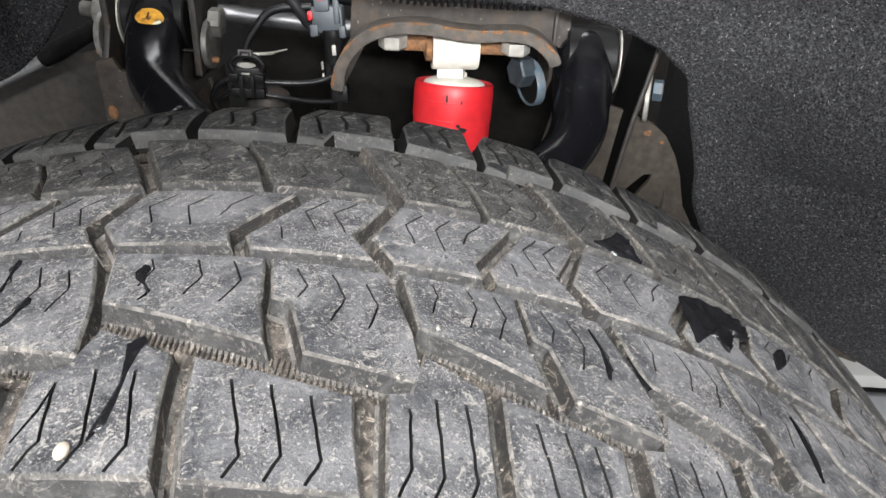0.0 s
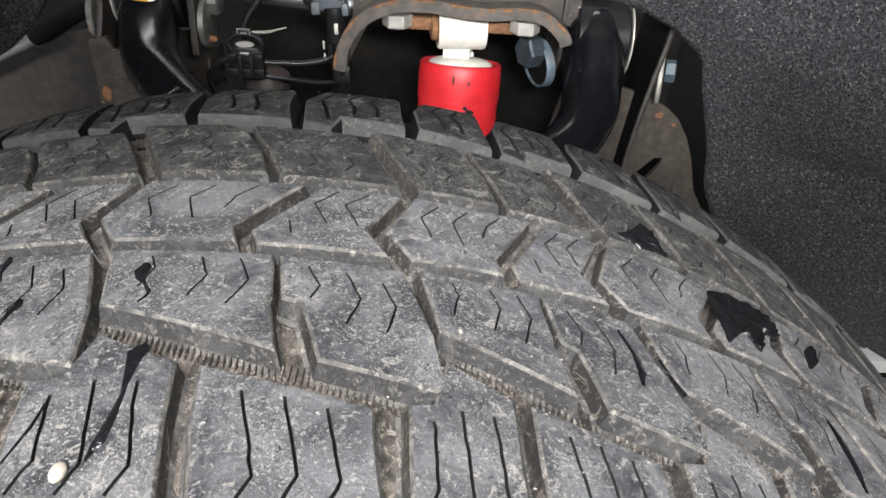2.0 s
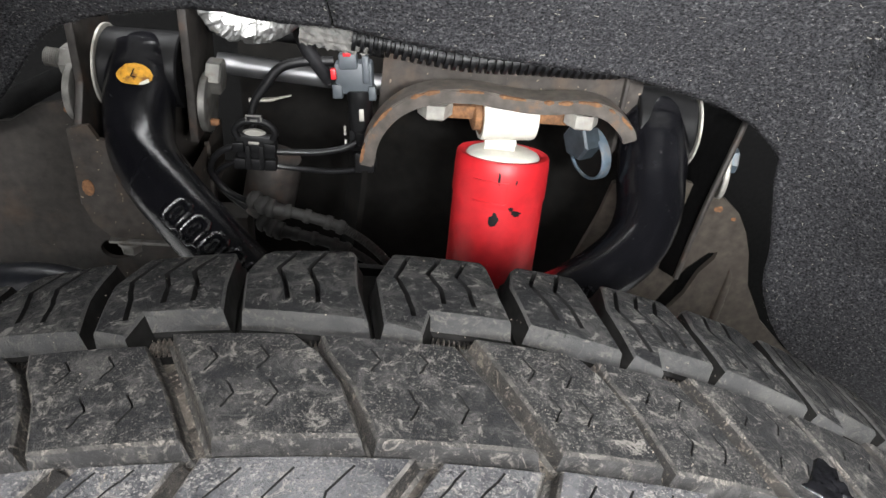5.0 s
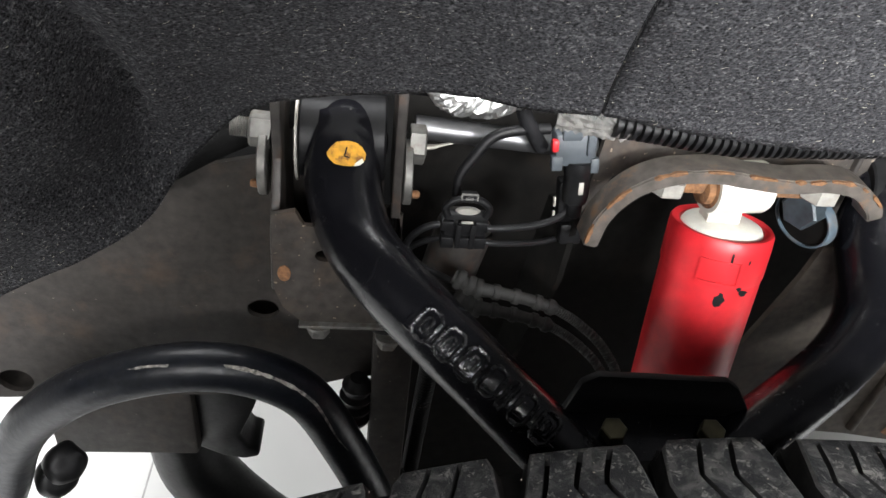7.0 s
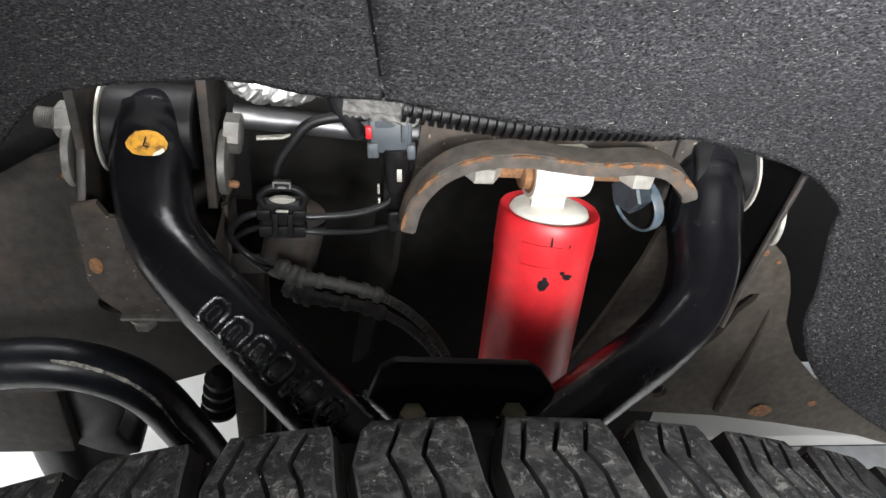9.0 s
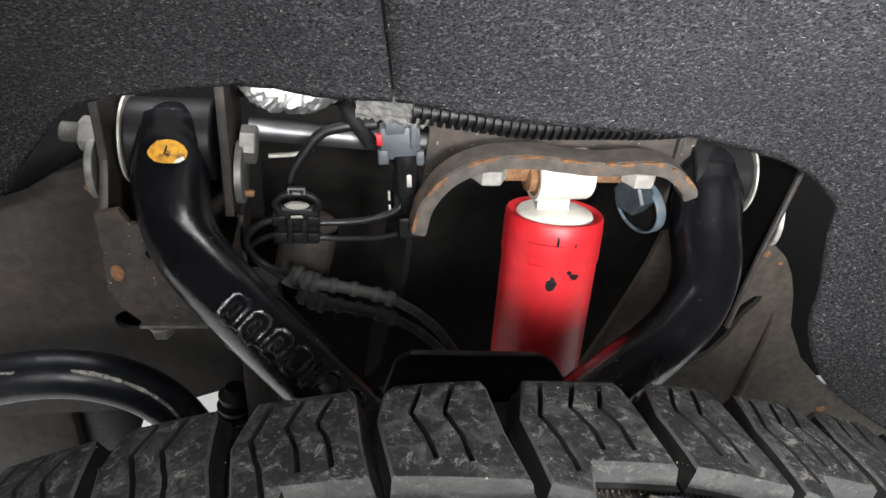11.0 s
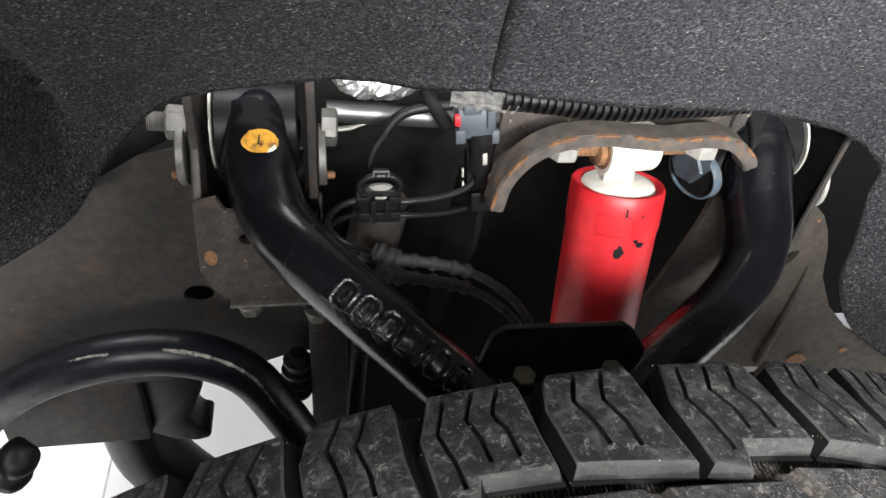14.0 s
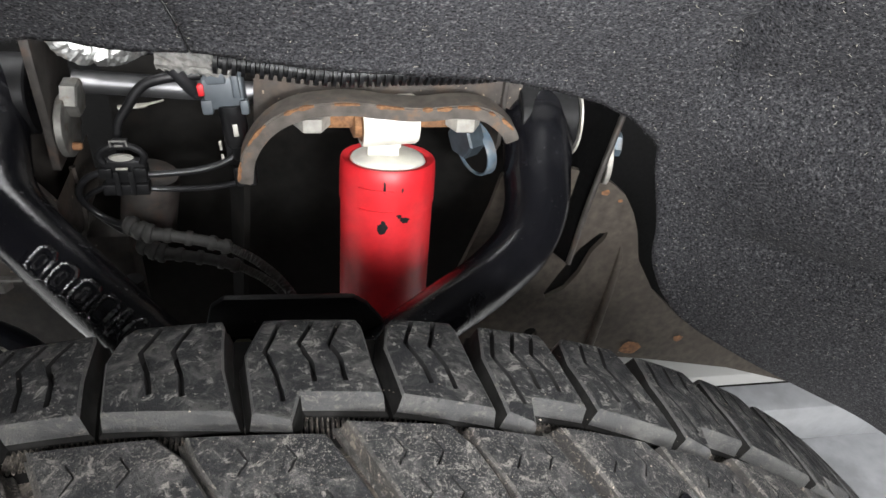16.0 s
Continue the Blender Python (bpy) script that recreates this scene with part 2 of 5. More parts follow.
# Inner lugs: less dust, plus the weaker light put into the colour
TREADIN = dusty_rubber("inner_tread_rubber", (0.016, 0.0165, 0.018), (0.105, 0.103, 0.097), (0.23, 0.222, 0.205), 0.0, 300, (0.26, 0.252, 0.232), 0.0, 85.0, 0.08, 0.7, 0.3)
# Tan dirt over a base darkened to paint the shade between lugs
GAPWALL = dusty_rubber("gap_wall_shade_rubber", (0.024, 0.022, 0.020), (0.075, 0.066, 0.057), (0.20, 0.172, 0.14), 0.0, 300, (0.20, 0.172, 0.142))
# Paler than the arm's gloss black: the raised edges' shine put in colour
RAISEDSHEEN = material("raised_paint_sheen", (0.010, 0.010, 0.011), 0.24, scale=400, vary=0.5, bump=0.2, second=(0.045, 0.045, 0.045), spot_scale=160, spot=(0.5, 0.7))
# ---- building helpers ----


def mesh_of(name, bm, mat, smooth=True):
    me = bpy.data.meshes.new(name)
    bm.to_mesh(me)
    bm.free()
    me.transform(Matrix.Scale(UNIT, 4))
    me.materials.append(mat)
    if smooth:
        for p in me.polygons:
            p.use_smooth = True
        me.set_sharp_from_angle(angle=radians(40))
    return me


def part(name, bm, mat, parent=None, label="", smooth=True):
    ob = new(name, mesh_of(name, bm, mat, smooth))
    if parent is not None:
        ob.parent = parent
    if label:
        tagged(ob, label)
    return ob


def thing(name, label, category, group="", kind=""):
    return tagged(new(name), label, category, group, kind)


def spline(points, n):
    """Catmull-Rom through the points, n steps a span."""
    p = [Vector(v) for v in points]
    p = [p[0] * 2 - p[1]] + p + [p[-1] * 2 - p[-2]]
    out = []
    for i in range(1, len(p) - 2):
        a, b, c, d = p[i - 1 : i + 3]
        for k in range(n):
            t = k / n
            out.append(0.5 * (2 * b + (c - a) * t + (2 * a - 5 * b + 4 * c - d) * t * t + (3 * b - 3 * c + d - a) * t**3))
    out.append(p[-2])
    return out


def tube(bm, points, radius, sides=16, n=6, caps=True, flat=1.0):
    """A round bar along a smooth line; radius is a number or one per point of the line."""
    line = spline(points, n) if n > 1 else [Vector(v) for v in points]
    m = len(line)
    if callable(radius):
        rad = [radius(i / (m - 1)) for i in range(m)]
    elif isinstance(radius, (list, tuple)):
        rad = [float(np.interp(i / (m - 1), np.linspace(0, 1, len(radius)), radius)) for i in range(m)]
    else:
        rad = [radius] * m
    rings, up = [], None
    for i, c in enumerate(line):
        d = (line[min(i + 1, m - 1)] - line[max(i - 1, 0)]).normalized()
        if up is None:
            up = Vector((0, 0, 1)) if abs(d.z) < 0.9 else Vector((1, 0, 0))
        side = d.cross(up).normalized()
        up = side.cross(d).normalized()
        rings.append([bm.verts.new(c + rad[i] * (math.cos(2 * math.pi * k / sides) * side + flat * math.sin(2 * math.pi * k / sides) * up)) for k in range(sides)])
    for a, b in zip(rings, rings[1:]):
        for k in range(sides):
            bm.faces.new((a[k], a[(k + 1) % sides], b[(k + 1) % sides], b[k]))
    if caps:
        bm.faces.new(rings[0][::-1])
        bm.faces.new(rings[-1])
    bmesh.ops.recalc_face_normals(bm, faces=bm.faces)
    return bm


def box(bm, lo, hi, bevel=0.0):
    g = bmesh.ops.create_cube(bm, size=1)
    vs = g["verts"]
    for v in vs:
        v.co = Vector([(lo[i] + hi[i]) / 2 + v.co[i] * (hi[i] - lo[i]) for i in range(3)])
    if bevel:
        bmesh.ops.bevel(bm, geom=[e for e in bm.edges if e.verts[0] in vs], offset=bevel, segments=2, affect="EDGES", profile=0.5)
    return bm


def plate(bm, outline, thick, axis="y", bevel=0.0):
    """A flat plate: an outline of (u, v, ...) points in 3D, given thickness along an axis."""
    d = Vector({"x": (thick, 0, 0), "y": (0, thick, 0), "z": (0, 0, thick)}[axis]) if isinstance(axis, str) else Vector(axis) * thick
    f = bm.faces.new([bm.verts.new(p) for p in outline])
    g = bmesh.ops.extrude_face_region(bm, geom=[f])
    bmesh.ops.translate(bm, vec=d, verts=[v for v in g["geom"] if isinstance(v, bmesh.types.BMVert)])
    bmesh.ops.recalc_face_normals(bm, faces=bm.faces)
    if bevel:
        bmesh.ops.bevel(bm, geom=list(bm.edges), offset=bevel, segments=2, affect="EDGES", profile=0.5)
    return bm


def lathe(bm, profile, sides, m=Matrix()):
    """A turned body about the local z axis: (radius, z) points; m places it."""
    rings = []
    for r, z in profile:
        rings.append([bm.verts.new(m @ Vector((max(r, 1e-5) * math.cos(2 * math.pi * k / sides), max(r, 1e-5) * math.sin(2 * math.pi * k / sides), z))) for k in range(sides)])
    for a, b in zip(rings, rings[1:]):
        for k in range(sides):
            bm.faces.new((a[k], a[(k + 1) % sides], b[(k + 1) % sides], b[k]))
    bm.faces.new(rings[0][::-1])
    bm.faces.new(rings[-1])
    bmesh.ops.recalc_face_normals(bm, faces=bm.faces)
    return bm


def aim(at, along):
    """A pose at a point whose z axis runs along a direction."""
    return Matrix.Translation(at) @ Vector(along).to_track_quat("Z", "Y").to_matrix().to_4x4()


# ---- tyre ----
TYRE_R = 0.5605
AX = Vector((-0.02, 1, -0.017)).normalized()
TANG = AX.cross(Vector((0, 0, 1))).normalized()
UP = TANG.cross(AX)
AXLE = TANG * -0.0385 + UP * 0.3225
HUB = Matrix.Translation(AXLE) @ Matrix((TANG, AX, UP)).transposed().to_4x4()


def crown(a):
    """The tread's radius across its width."""
    return TYRE_R + min(0.0012, max(-0.0006, 0.016 * a)) - (0.011 if a < 0 else 0.0115) * max(0.0, (abs(a) - 0.09) / 0.075) ** 2


def local(a, deg, drop=0.0):
    """A place on the tread in the hub's own axes: a across, deg round the wheel from its top."""
    r, t = crown(a) - drop, radians(deg)
    return Vector((r * math.sin(t), a, r * math.cos(t)))


TURN = 0.805


def turned(deg):
    """Degrees of the tread's own layout as degrees round the axle."""
    return 3.49 + TURN * deg


def on_tyre(a, deg, drop=0.0):
    return HUB @ local(a, turned(deg), drop)


DEG = TYRE_R * math.pi / 180


def denser(points):
    out = []
    for (a, g), (b, h) in zip(points, points[1:] + points[:1]):
        n = max(1, math.ceil(max(abs(h - g) / 1.3, abs(b - a) / 0.012)))
        out += [(a + (b - a) * k / n, g + (h - g) * k / n) for k in range(n)]
    return out


def grown(points, by):
    """The outline moved outwards by a few tenths of a millimetre up to millimetres (inwards where negative)."""
    p = [Vector((g * DEG, a)) for a, g in points]
    turn = sum(p[k - 1].x * p[k].y - p[k].x * p[k - 1].y for k in range(len(p)))
    sgn = 1 if turn > 0 else -1
    out = []
    for k in range(len(p)):
        d1, d2 = (p[k] - p[k - 1]).normalized(), (p[(k + 1) % len(p)] - p[k]).normalized()
        n1, n2 = Vector((d1.y, -d1.x)), Vector((d2.y, -d2.x))
        n = n1 + n2
        n = n / max(0.35, n.length_squared / 2)
        q = p[k] + sgn * by * n
        out.append((q.y, q.x / DEG))
    return out


def slit(line, w=0.0007):
    """The narrow closed outline of a sipe along a line."""
    p = [Vector((g * DEG, a)) for a, g in line]
    side = []
    for k in range(len(p)):
        d = (p[min(k + 1, len(p) - 1)] - p[max(k - 1, 0)]).normalized()
        side.append(Vector((d.y, -d.x)) * w)
    q = [p[k] + side[k] for k in range(len(p))] + [p[k] - side[k] for k in reversed(range(len(p)))]
    return [(v.y, v.x / DEG) for v in q]


def jagged(line):
    """A sipe's line with the small kinks of its cut."""
    out = []
    for (a, g), (b, h) in zip(line, line[1:]):
        for k in range(3):
            f, z = k / 3, noise.noise(Vector((a * 900 + k, g * 7, 0.5)))
            out.append((a + (b - a) * f, g + (h - g) * f + (0.085 * z if k else 0)))
    return out + [line[-1]]


def tread_block(outline, sipes, depth=0.0125):
    """One lug of the tread: worn top edge, leaning walls, and sipes cut into its top."""
    bm = bmesh.new()
    inner = outline[0][0] > 0.084
    depth = 0.0165 if inner else depth
    foot = 0.0098 if inner else 0.0084
    outline = denser(outline)
    top = grown(outline, -0.0012)

    def flat_loop(pts):
        vs = [bm.verts.new((g * DEG, a, 0)) for a, g in pts]
        return vs, [bm.edges.new((vs[k], vs[(k + 1) % len(vs)])) for k in range(len(vs))]

    tv, te = flat_loop(top)
    cuts, edges = [], list(te)
    for s in sipes:
        pts = slit(jagged(s), 0.0012 if s[0][0] > 0.09 else 0.0006 if s[0][0] < -0.115 else 0.00045)
        sv, se = flat_loop(pts)
        cuts.append((pts, sv))
        edges += se
    bmesh.ops.triangle_fill(bm, use_beauty=True, use_dissolve=False, edges=edges, normal=(0, 0, 1))
    for v in bm.verts:
        v.co = local(v.co.y, v.co.x / DEG)
    rings = [tv]
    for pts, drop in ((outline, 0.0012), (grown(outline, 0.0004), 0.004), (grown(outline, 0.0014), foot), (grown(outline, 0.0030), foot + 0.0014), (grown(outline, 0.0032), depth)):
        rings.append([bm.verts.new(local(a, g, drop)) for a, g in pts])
    # the lowest wall rows are painted dark for the groove's shade
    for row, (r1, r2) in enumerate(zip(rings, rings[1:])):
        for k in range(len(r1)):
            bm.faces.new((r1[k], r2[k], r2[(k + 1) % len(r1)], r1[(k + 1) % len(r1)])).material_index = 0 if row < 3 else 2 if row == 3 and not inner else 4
    for pts, sv in cuts:
        lo = [bm.verts.new(local(a, g, 0.0075)) for a, g in pts]
        n = len(sv)
        for k in range(n):
            bm.faces.new((sv[k], sv[(k + 1) % n], lo[(k + 1) % n], lo[k])).material_index = 3
        for k in range(n // 2 - 1):
            bm.faces.new((lo[k], lo[k + 1], lo[n - 2 - k], lo[n - 1 - k])).material_index = 3
    bmesh.ops.recalc_face_normals(bm, faces=bm.faces)
    return bm


def lug_mesh(outline, sipes):
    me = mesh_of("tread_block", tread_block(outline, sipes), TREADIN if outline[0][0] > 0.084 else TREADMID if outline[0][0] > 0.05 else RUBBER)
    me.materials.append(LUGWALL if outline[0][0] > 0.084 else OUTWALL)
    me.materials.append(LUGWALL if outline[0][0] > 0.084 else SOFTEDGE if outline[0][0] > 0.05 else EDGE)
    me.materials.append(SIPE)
    me.materials.append(SIDEWALL_SHADE if outline[0][0] > 0.084 else GAPWALL)
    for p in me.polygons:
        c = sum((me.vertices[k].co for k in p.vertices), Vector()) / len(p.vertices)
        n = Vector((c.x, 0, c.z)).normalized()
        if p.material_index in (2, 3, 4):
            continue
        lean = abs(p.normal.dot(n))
        # painted light: walls facing across are lighter, those in the gaps dark
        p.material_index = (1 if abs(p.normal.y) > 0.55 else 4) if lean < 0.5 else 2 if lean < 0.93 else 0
    return me


def period(span):
    """The ten lugs of one repeat of the tread, as outlines and sipes in (across, degrees from the repeat's start)."""
    s = span

    def zig(a0, a1, f, lean=0.0):
        m = (a0 + a1) / 2 + 0.004
        return [(a0, f * s + 0.25), ((a0 + m) / 2, f * s + 0.1 + lean), (m, f * s - 0.55 + lean), (a1, f * s + 0.3 + lean)]

    def nick(a0, a1, f):
        m = (a0 + a1) / 2
        return [(a0, f * s), (m, f * s + 0.45), (a1, f * s - 0.1)]

    lugs = []
    # inner shoulder: a plain lug and a stepped one
    lugs.append(([(0.093, 0.0), (0.086, 0.43 * s), (0.113, 0.385 * s), (0.131, 0.375 * s), (0.146, 0.37 * s), (0.152, 0.355 * s), (0.152, 0.035 * s), (0.146, -0.05), (0.126, -0.55)],
                 [zig(0.101, 0.1502, 0.13, -0.2), zig(0.098, 0.1502, 0.24, -0.1)]))
    lugs.append(([(0.085, 0.485 * s), (0.079, 0.615 * s), (0.095, 0.645 * s), (0.0935, 0.935 * s), (0.115, 0.91 * s), (0.145, 0.895 * s), (0.151, 0.88 * s), (0.151, 0.515 * s), (0.145, 0.50 * s), (0.122, 0.45 * s)],
                 [zig(0.091, 0.148, 0.57, -0.2), zig(0.102, 0.148, 0.68), zig(0.102, 0.148, 0.79)]))
    # second row: split by a slanting cut
    lugs.append(([(0.080, -3.3), (0.0775, 0.19 * s), (0.066, 0.285 * s), (0.048, 0.365 * s), (0.022, 0.43 * s), (0.021, 0.3)],
                 [nick(0.036, 0.05, 0.02), nick(0.036, 0.05, 0.15), nick(0.056, 0.07, -0.06), nick(0.056, 0.07, 0.1)]))
    lugs.append(([(0.0765, 0.28 * s), (0.0735, s - 4.4), (0.05, s - 2.7), (0.020, s - 0.9), (0.020, 0.475 * s), (0.046, 0.40 * s), (0.064, 0.315 * s)],
                 [nick(0.030, 0.046, 0.57), nick(0.030, 0.046, 0.72), nick(0.055, 0.068, 0.45), nick(0.055, 0.068, 0.6)]))
    # centre row: two arrow-shaped lugs
    lugs.append(([(0.0135, 0.0), (0.0135, 0.585 * s), (-0.026, 0.39 * s), (-0.038, 0.42 * s), (-0.039, 0.1), (-0.021, -1.4)],
                 [[(0.008, 0.12 * s), (-0.004, 0.04 * s), (-0.02, 0.09 * s)], [(0.008, 0.26 * s), (-0.004, 0.19 * s), (-0.022, 0.24 * s)], [(0.009, 0.42 * s), (-0.002, 0.35 * s), (-0.012, 0.33 * s)]]))
    lugs.append(([(0.0125, 0.66 * s), (0.012, s - 0.75), (-0.021, s - 2.5), (-0.039, s - 1.1), (-0.040, 0.49 * s), (-0.029, 0.455 * s)],
                 [[(0.009, 0.72 * s), (-0.004, 0.64 * s), (-0.020, 0.70 * s)], [(0.009, 0.83 * s), (-0.003, 0.75 * s), (-0.02, 0.81 * s)], [(-0.02, 0.57 * s), (-0.03, 0.59 * s)]]))
    # fourth row: long slanting lugs with a notch between them
    lugs.append(([(-0.0465, 0.55), (-0.047, 0.56 * s), (-0.076, 0.60 * s), (-0.078, 0.595 * s), (-0.105, 0.655 * s), (-0.084, 1.7)],
                 [[(-0.052, 0.18 * s), (-0.060, 0.21 * s), (-0.073, 0.19 * s)], [(-0.052, 0.34 * s), (-0.064, 0.38 * s), (-0.078, 0.35 * s)], [(-0.052, 0.46 * s), (-0.066, 0.51 * s), (-0.082, 0.47 * s)]]))
    lugs.append(([(-0.047, 0.578 * s), (-0.049, s - 0.3), (-0.066, s + 0.55), (-0.088, s + 1.5), (-0.116, s + 2.2), (-0.108, 0.77 * s), (-0.079, 0.69 * s), (-0.076, 0.625 * s)],
                 [[(-0.054, 0.68 * s), (-0.066, 0.73 * s), (-0.075, 0.71 * s)], [(-0.056, 0.80 * s), (-0.072, 0.86 * s), (-0.088, 0.83 * s)], [(-0.06, 0.92 * s), (-0.074, 0.97 * s), (-0.09, 0.95 * s)]]))
    # outer shoulder
    lugs.append(([(-0.100, 0.16 * s), (-0.113, 0.405 * s), (-0.135, 0.425 * s), (-0.163, 0.465 * s), (-0.163, 0.075 * s), (-0.140, 0.05 * s), (-0.122, 0.035 * s), (-0.120, 0.12 * s)],
                 [[(-0.128, 0.12 * s), (-0.137, 0.132 * s), (-0.151, 0.15 * s), (-0.161, 0.115 * s)], [(-0.122, 0.215 * s), (-0.137, 0.24 * s), (-0.152, 0.262 * s), (-0.161, 0.23 * s)], [(-0.122, 0.325 * s), (-0.137, 0.35 * s), (-0.152, 0.378 * s), (-0.161, 0.345 * s)]]))
    lugs.append(([(-0.1135, 0.465 * s), (-0.1255, 0.94 * s), (-0.140, 0.955 * s), (-0.163, 1.0 * s), (-0.163, 0.53 * s), (-0.136, 0.485 * s)],
                 [[(-0.124, 0.594 * s), (-0.139, 0.635 * s), (-0.153, 0.67 * s), (-0.161, 0.64 * s)], [(-0.125, 0.706 * s), (-0.138, 0.74 * s), (-0.152, 0.775 * s), (-0.161, 0.745 * s)], [(-0.128, 0.82 * s), (-0.140, 0.85 * s), (-0.152, 0.88 * s), (-0.161, 0.85 * s)]]))
    return lugs


tyre = thing("tyre", "worn all-terrain truck tyre, dusty with a few wet drips", "tyre")
tyre.matrix_world = Matrix.Translation(HUB.translation * (UNIT - 1)) @ HUB


def tyre_part(name, mesh, turn=0.0, label=""):
    ob = new(name, mesh)
    ob.parent = tyre
    ob.matrix_basis = Matrix.Rotation(radians(turn), 4, "Y")
    return tagged(ob, label)


def floor_depth(a):
    """Worn grooves are shallow on the outer side and deeper by the inner shoulder."""
    return 0.0098 + 0.0052 * min(1.0, max(0.0, (a - 0.06) / 0.03))


def carcass():
    bm = bmesh.new()
    prof = [(0.30, -0.115), (0.34, -0.145), (0.42, -0.163), (0.49, -0.165), (0.527, -0.160)] + [(crown(a) - floor_depth(a), a) for a in np.linspace(-0.158, 0.152, 41)]
    prof += [(0.522, 0.156), (0.49, 0.163), (0.42, 0.163), (0.34, 0.145), (0.30, 0.115)]
    return lathe(bm, prof, 180, Matrix.Rotation(radians(-90), 4, "X"))


carcass_mesh = mesh_of("carcass", carcass(), GROOVE)
carcass_mesh.materials.append(SIDEWALL_SHADE)
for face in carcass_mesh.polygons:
    # gap floors by the inner shoulder are painted dark as shade, like the sidewall
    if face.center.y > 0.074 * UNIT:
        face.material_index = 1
tyre_part("carcass", carcass_mesh, 0, "dark groove floor and bulging sidewalls")
starts = [(-5.0, 12.85 / TURN), (7.85, 10.22 / TURN), (18.07, 10.98 / TURN)] + [(29.05 + 12.072 * k, 12.05 / TURN) for k in range(27)]
kinds = {}
for start, span in starts:
    if span not in kinds:
        kinds[span] = [lug_mesh([(a, g * TURN) for a, g in o], [[(a, g * TURN) for a, g in s] for s in cuts]) for o, cuts in period(span)]
    for me in kinds[span]:
        tyre_part("tread_block", me, start)


def ridges():
    """Small cross ribs on the floor of the two wide grooves."""
    v, f = [], []
    for start, span in starts[:6] + starts[-4:]:
        n = int(span / 0.30)
        for k in range(n):
            ph = k / n
            for a0, a1 in ((0.0805, 0.0925 - 0.006 * (ph % 0.5)), (-0.1215 + 0.026 * (1 - ph), -0.089 - 0.027 * ph + 0.002)):
                lo, hi = min(a0, a1), max(a0, a1)
                g = start + (ph * span + (1.6 if lo < 0 else 0)) * TURN
                base = len(v)
                deep = floor_depth(lo)
                for a in (lo, hi):
                    for gg, dr in ((g, deep + 0.001), (g + 0.05, deep - 0.0015), (g + 0.105, deep - 0.0015), (g + 0.153, deep + 0.001)):
                        v.append(local(a, gg, dr))
                for q in ((0, 1, 5, 4), (1, 2, 6, 5), (2, 3, 7, 6), (0, 3, 2, 1), (4, 5, 6, 7)):
                    f.append([base + j for j in q])
    me = bpy.data.meshes.new("groove_ribs")
    me.from_pydata(v, [], f)
    me.transform(Matrix.Scale(UNIT, 4))
    me.materials.append(GROOVE)
    return me


tagged(tyre_part("groove_ribs", ridges(), 0, "rows of fine ribs on the groove floor"), kind="stuff")


def drip(points, widths):
    """A shiny wet run on the tread, a film with a rounded edge along a line of (across, degrees)."""
    bm = bmesh.new()
    line = [(p[0], p[1]) for p in points]
    left, mid, right = [], [], []
    for k, (a, g) in enumerate(line):
        w = widths[k]
        a0, g0 = line[max(k - 1, 0)]
        a1, g1 = line[min(k + 1, len(line) - 1)]
        d = Vector(((g1 - g0) * DEG, a1 - a0)).normalized()
        n = Vector((d.y, -d.x)) * w
        left.append(bm.verts.new(on_tyre(a + n.y, g + n.x / DEG, 0.0002)))
        mid.append(bm.verts.new(on_tyre(a, g, -0.0007)))
        right.append(bm.verts.new(on_tyre(a - n.y, g - n.x / DEG, 0.0002)))
    for p, q in ((left, mid), (mid, right)):
        for k in range(len(line) - 1):
            bm.faces.new((p[k], p[k + 1], q[k + 1], q[k]))
    bmesh.ops.recalc_face_normals(bm, faces=bm.faces)
    return bm


WET = material("wet_rubber", (0.006, 0.006, 0.007), 0.22, scale=150, vary=0.3, bump=0.9, dist=0.003)
DRIPS = [([(-0.0575, -7.75), (-0.0615, -7.72), (-0.066, -7.6), (-0.071, -7.25), (-0.0765, -6.8), (-0.0795, -6.85), (-0.083, -7.05)], [0.0022, 0.0048, 0.0036, 0.0009, 0.0013, 0.0009, 0.0003]),
         ([(-0.106, -5.6), (-0.110, -5.9), (-0.117, -5.85), (-0.127, -5.75), (-0.137, -5.8), (-0.144, -5.9), (-0.152, -6.2)], [0.0020, 0.0048, 0.0026, 0.0013, 0.0022, 0.0028, 0.0005]),
         ([(-0.129, -8.6), (-0.140, -8.8), (-0.152, -9.3)], [0.0006, 0.0011, 0.0004]),
         ([(-0.049, -15.25), (-0.0535, -15.2), (-0.060, -15.0), (-0.067, -14.85), (-0.074, -14.75), (-0.079, -14.7)], [0.0018, 0.0036, 0.0014, 0.0010, 0.0022, 0.0006]),
         ([(-0.080, -12.7), (-0.084, -12.75), (-0.090, -12.8), (-0.095, -12.95), (-0.0995, -13.1)], [0.0018, 0.0038, 0.0014, 0.0022, 0.0006]),
         ([(-0.058, 16.9), (-0.07, 17.4), (-0.082, 17.6), (-0.09, 17.4)], [0.0008, 0.0014, 0.003, 0.0008]),
         ([(-0.07, 19.0), (-0.08, 19.4), (-0.088, 19.9)], [0.0006, 0.0012, 0.0022]),
         ([(-0.064, 30.7), (-0.075, 30.9), (-0.092, 30.8), (-0.104, 30.5)], [0.0015, 0.004, 0.0035, 0.0008])]
for p, w in DRIPS:
    tagged(part("water_drip", drip(p, w), WET), "glossy black wet run on the tread", "drip", "wet runs on the tyre")


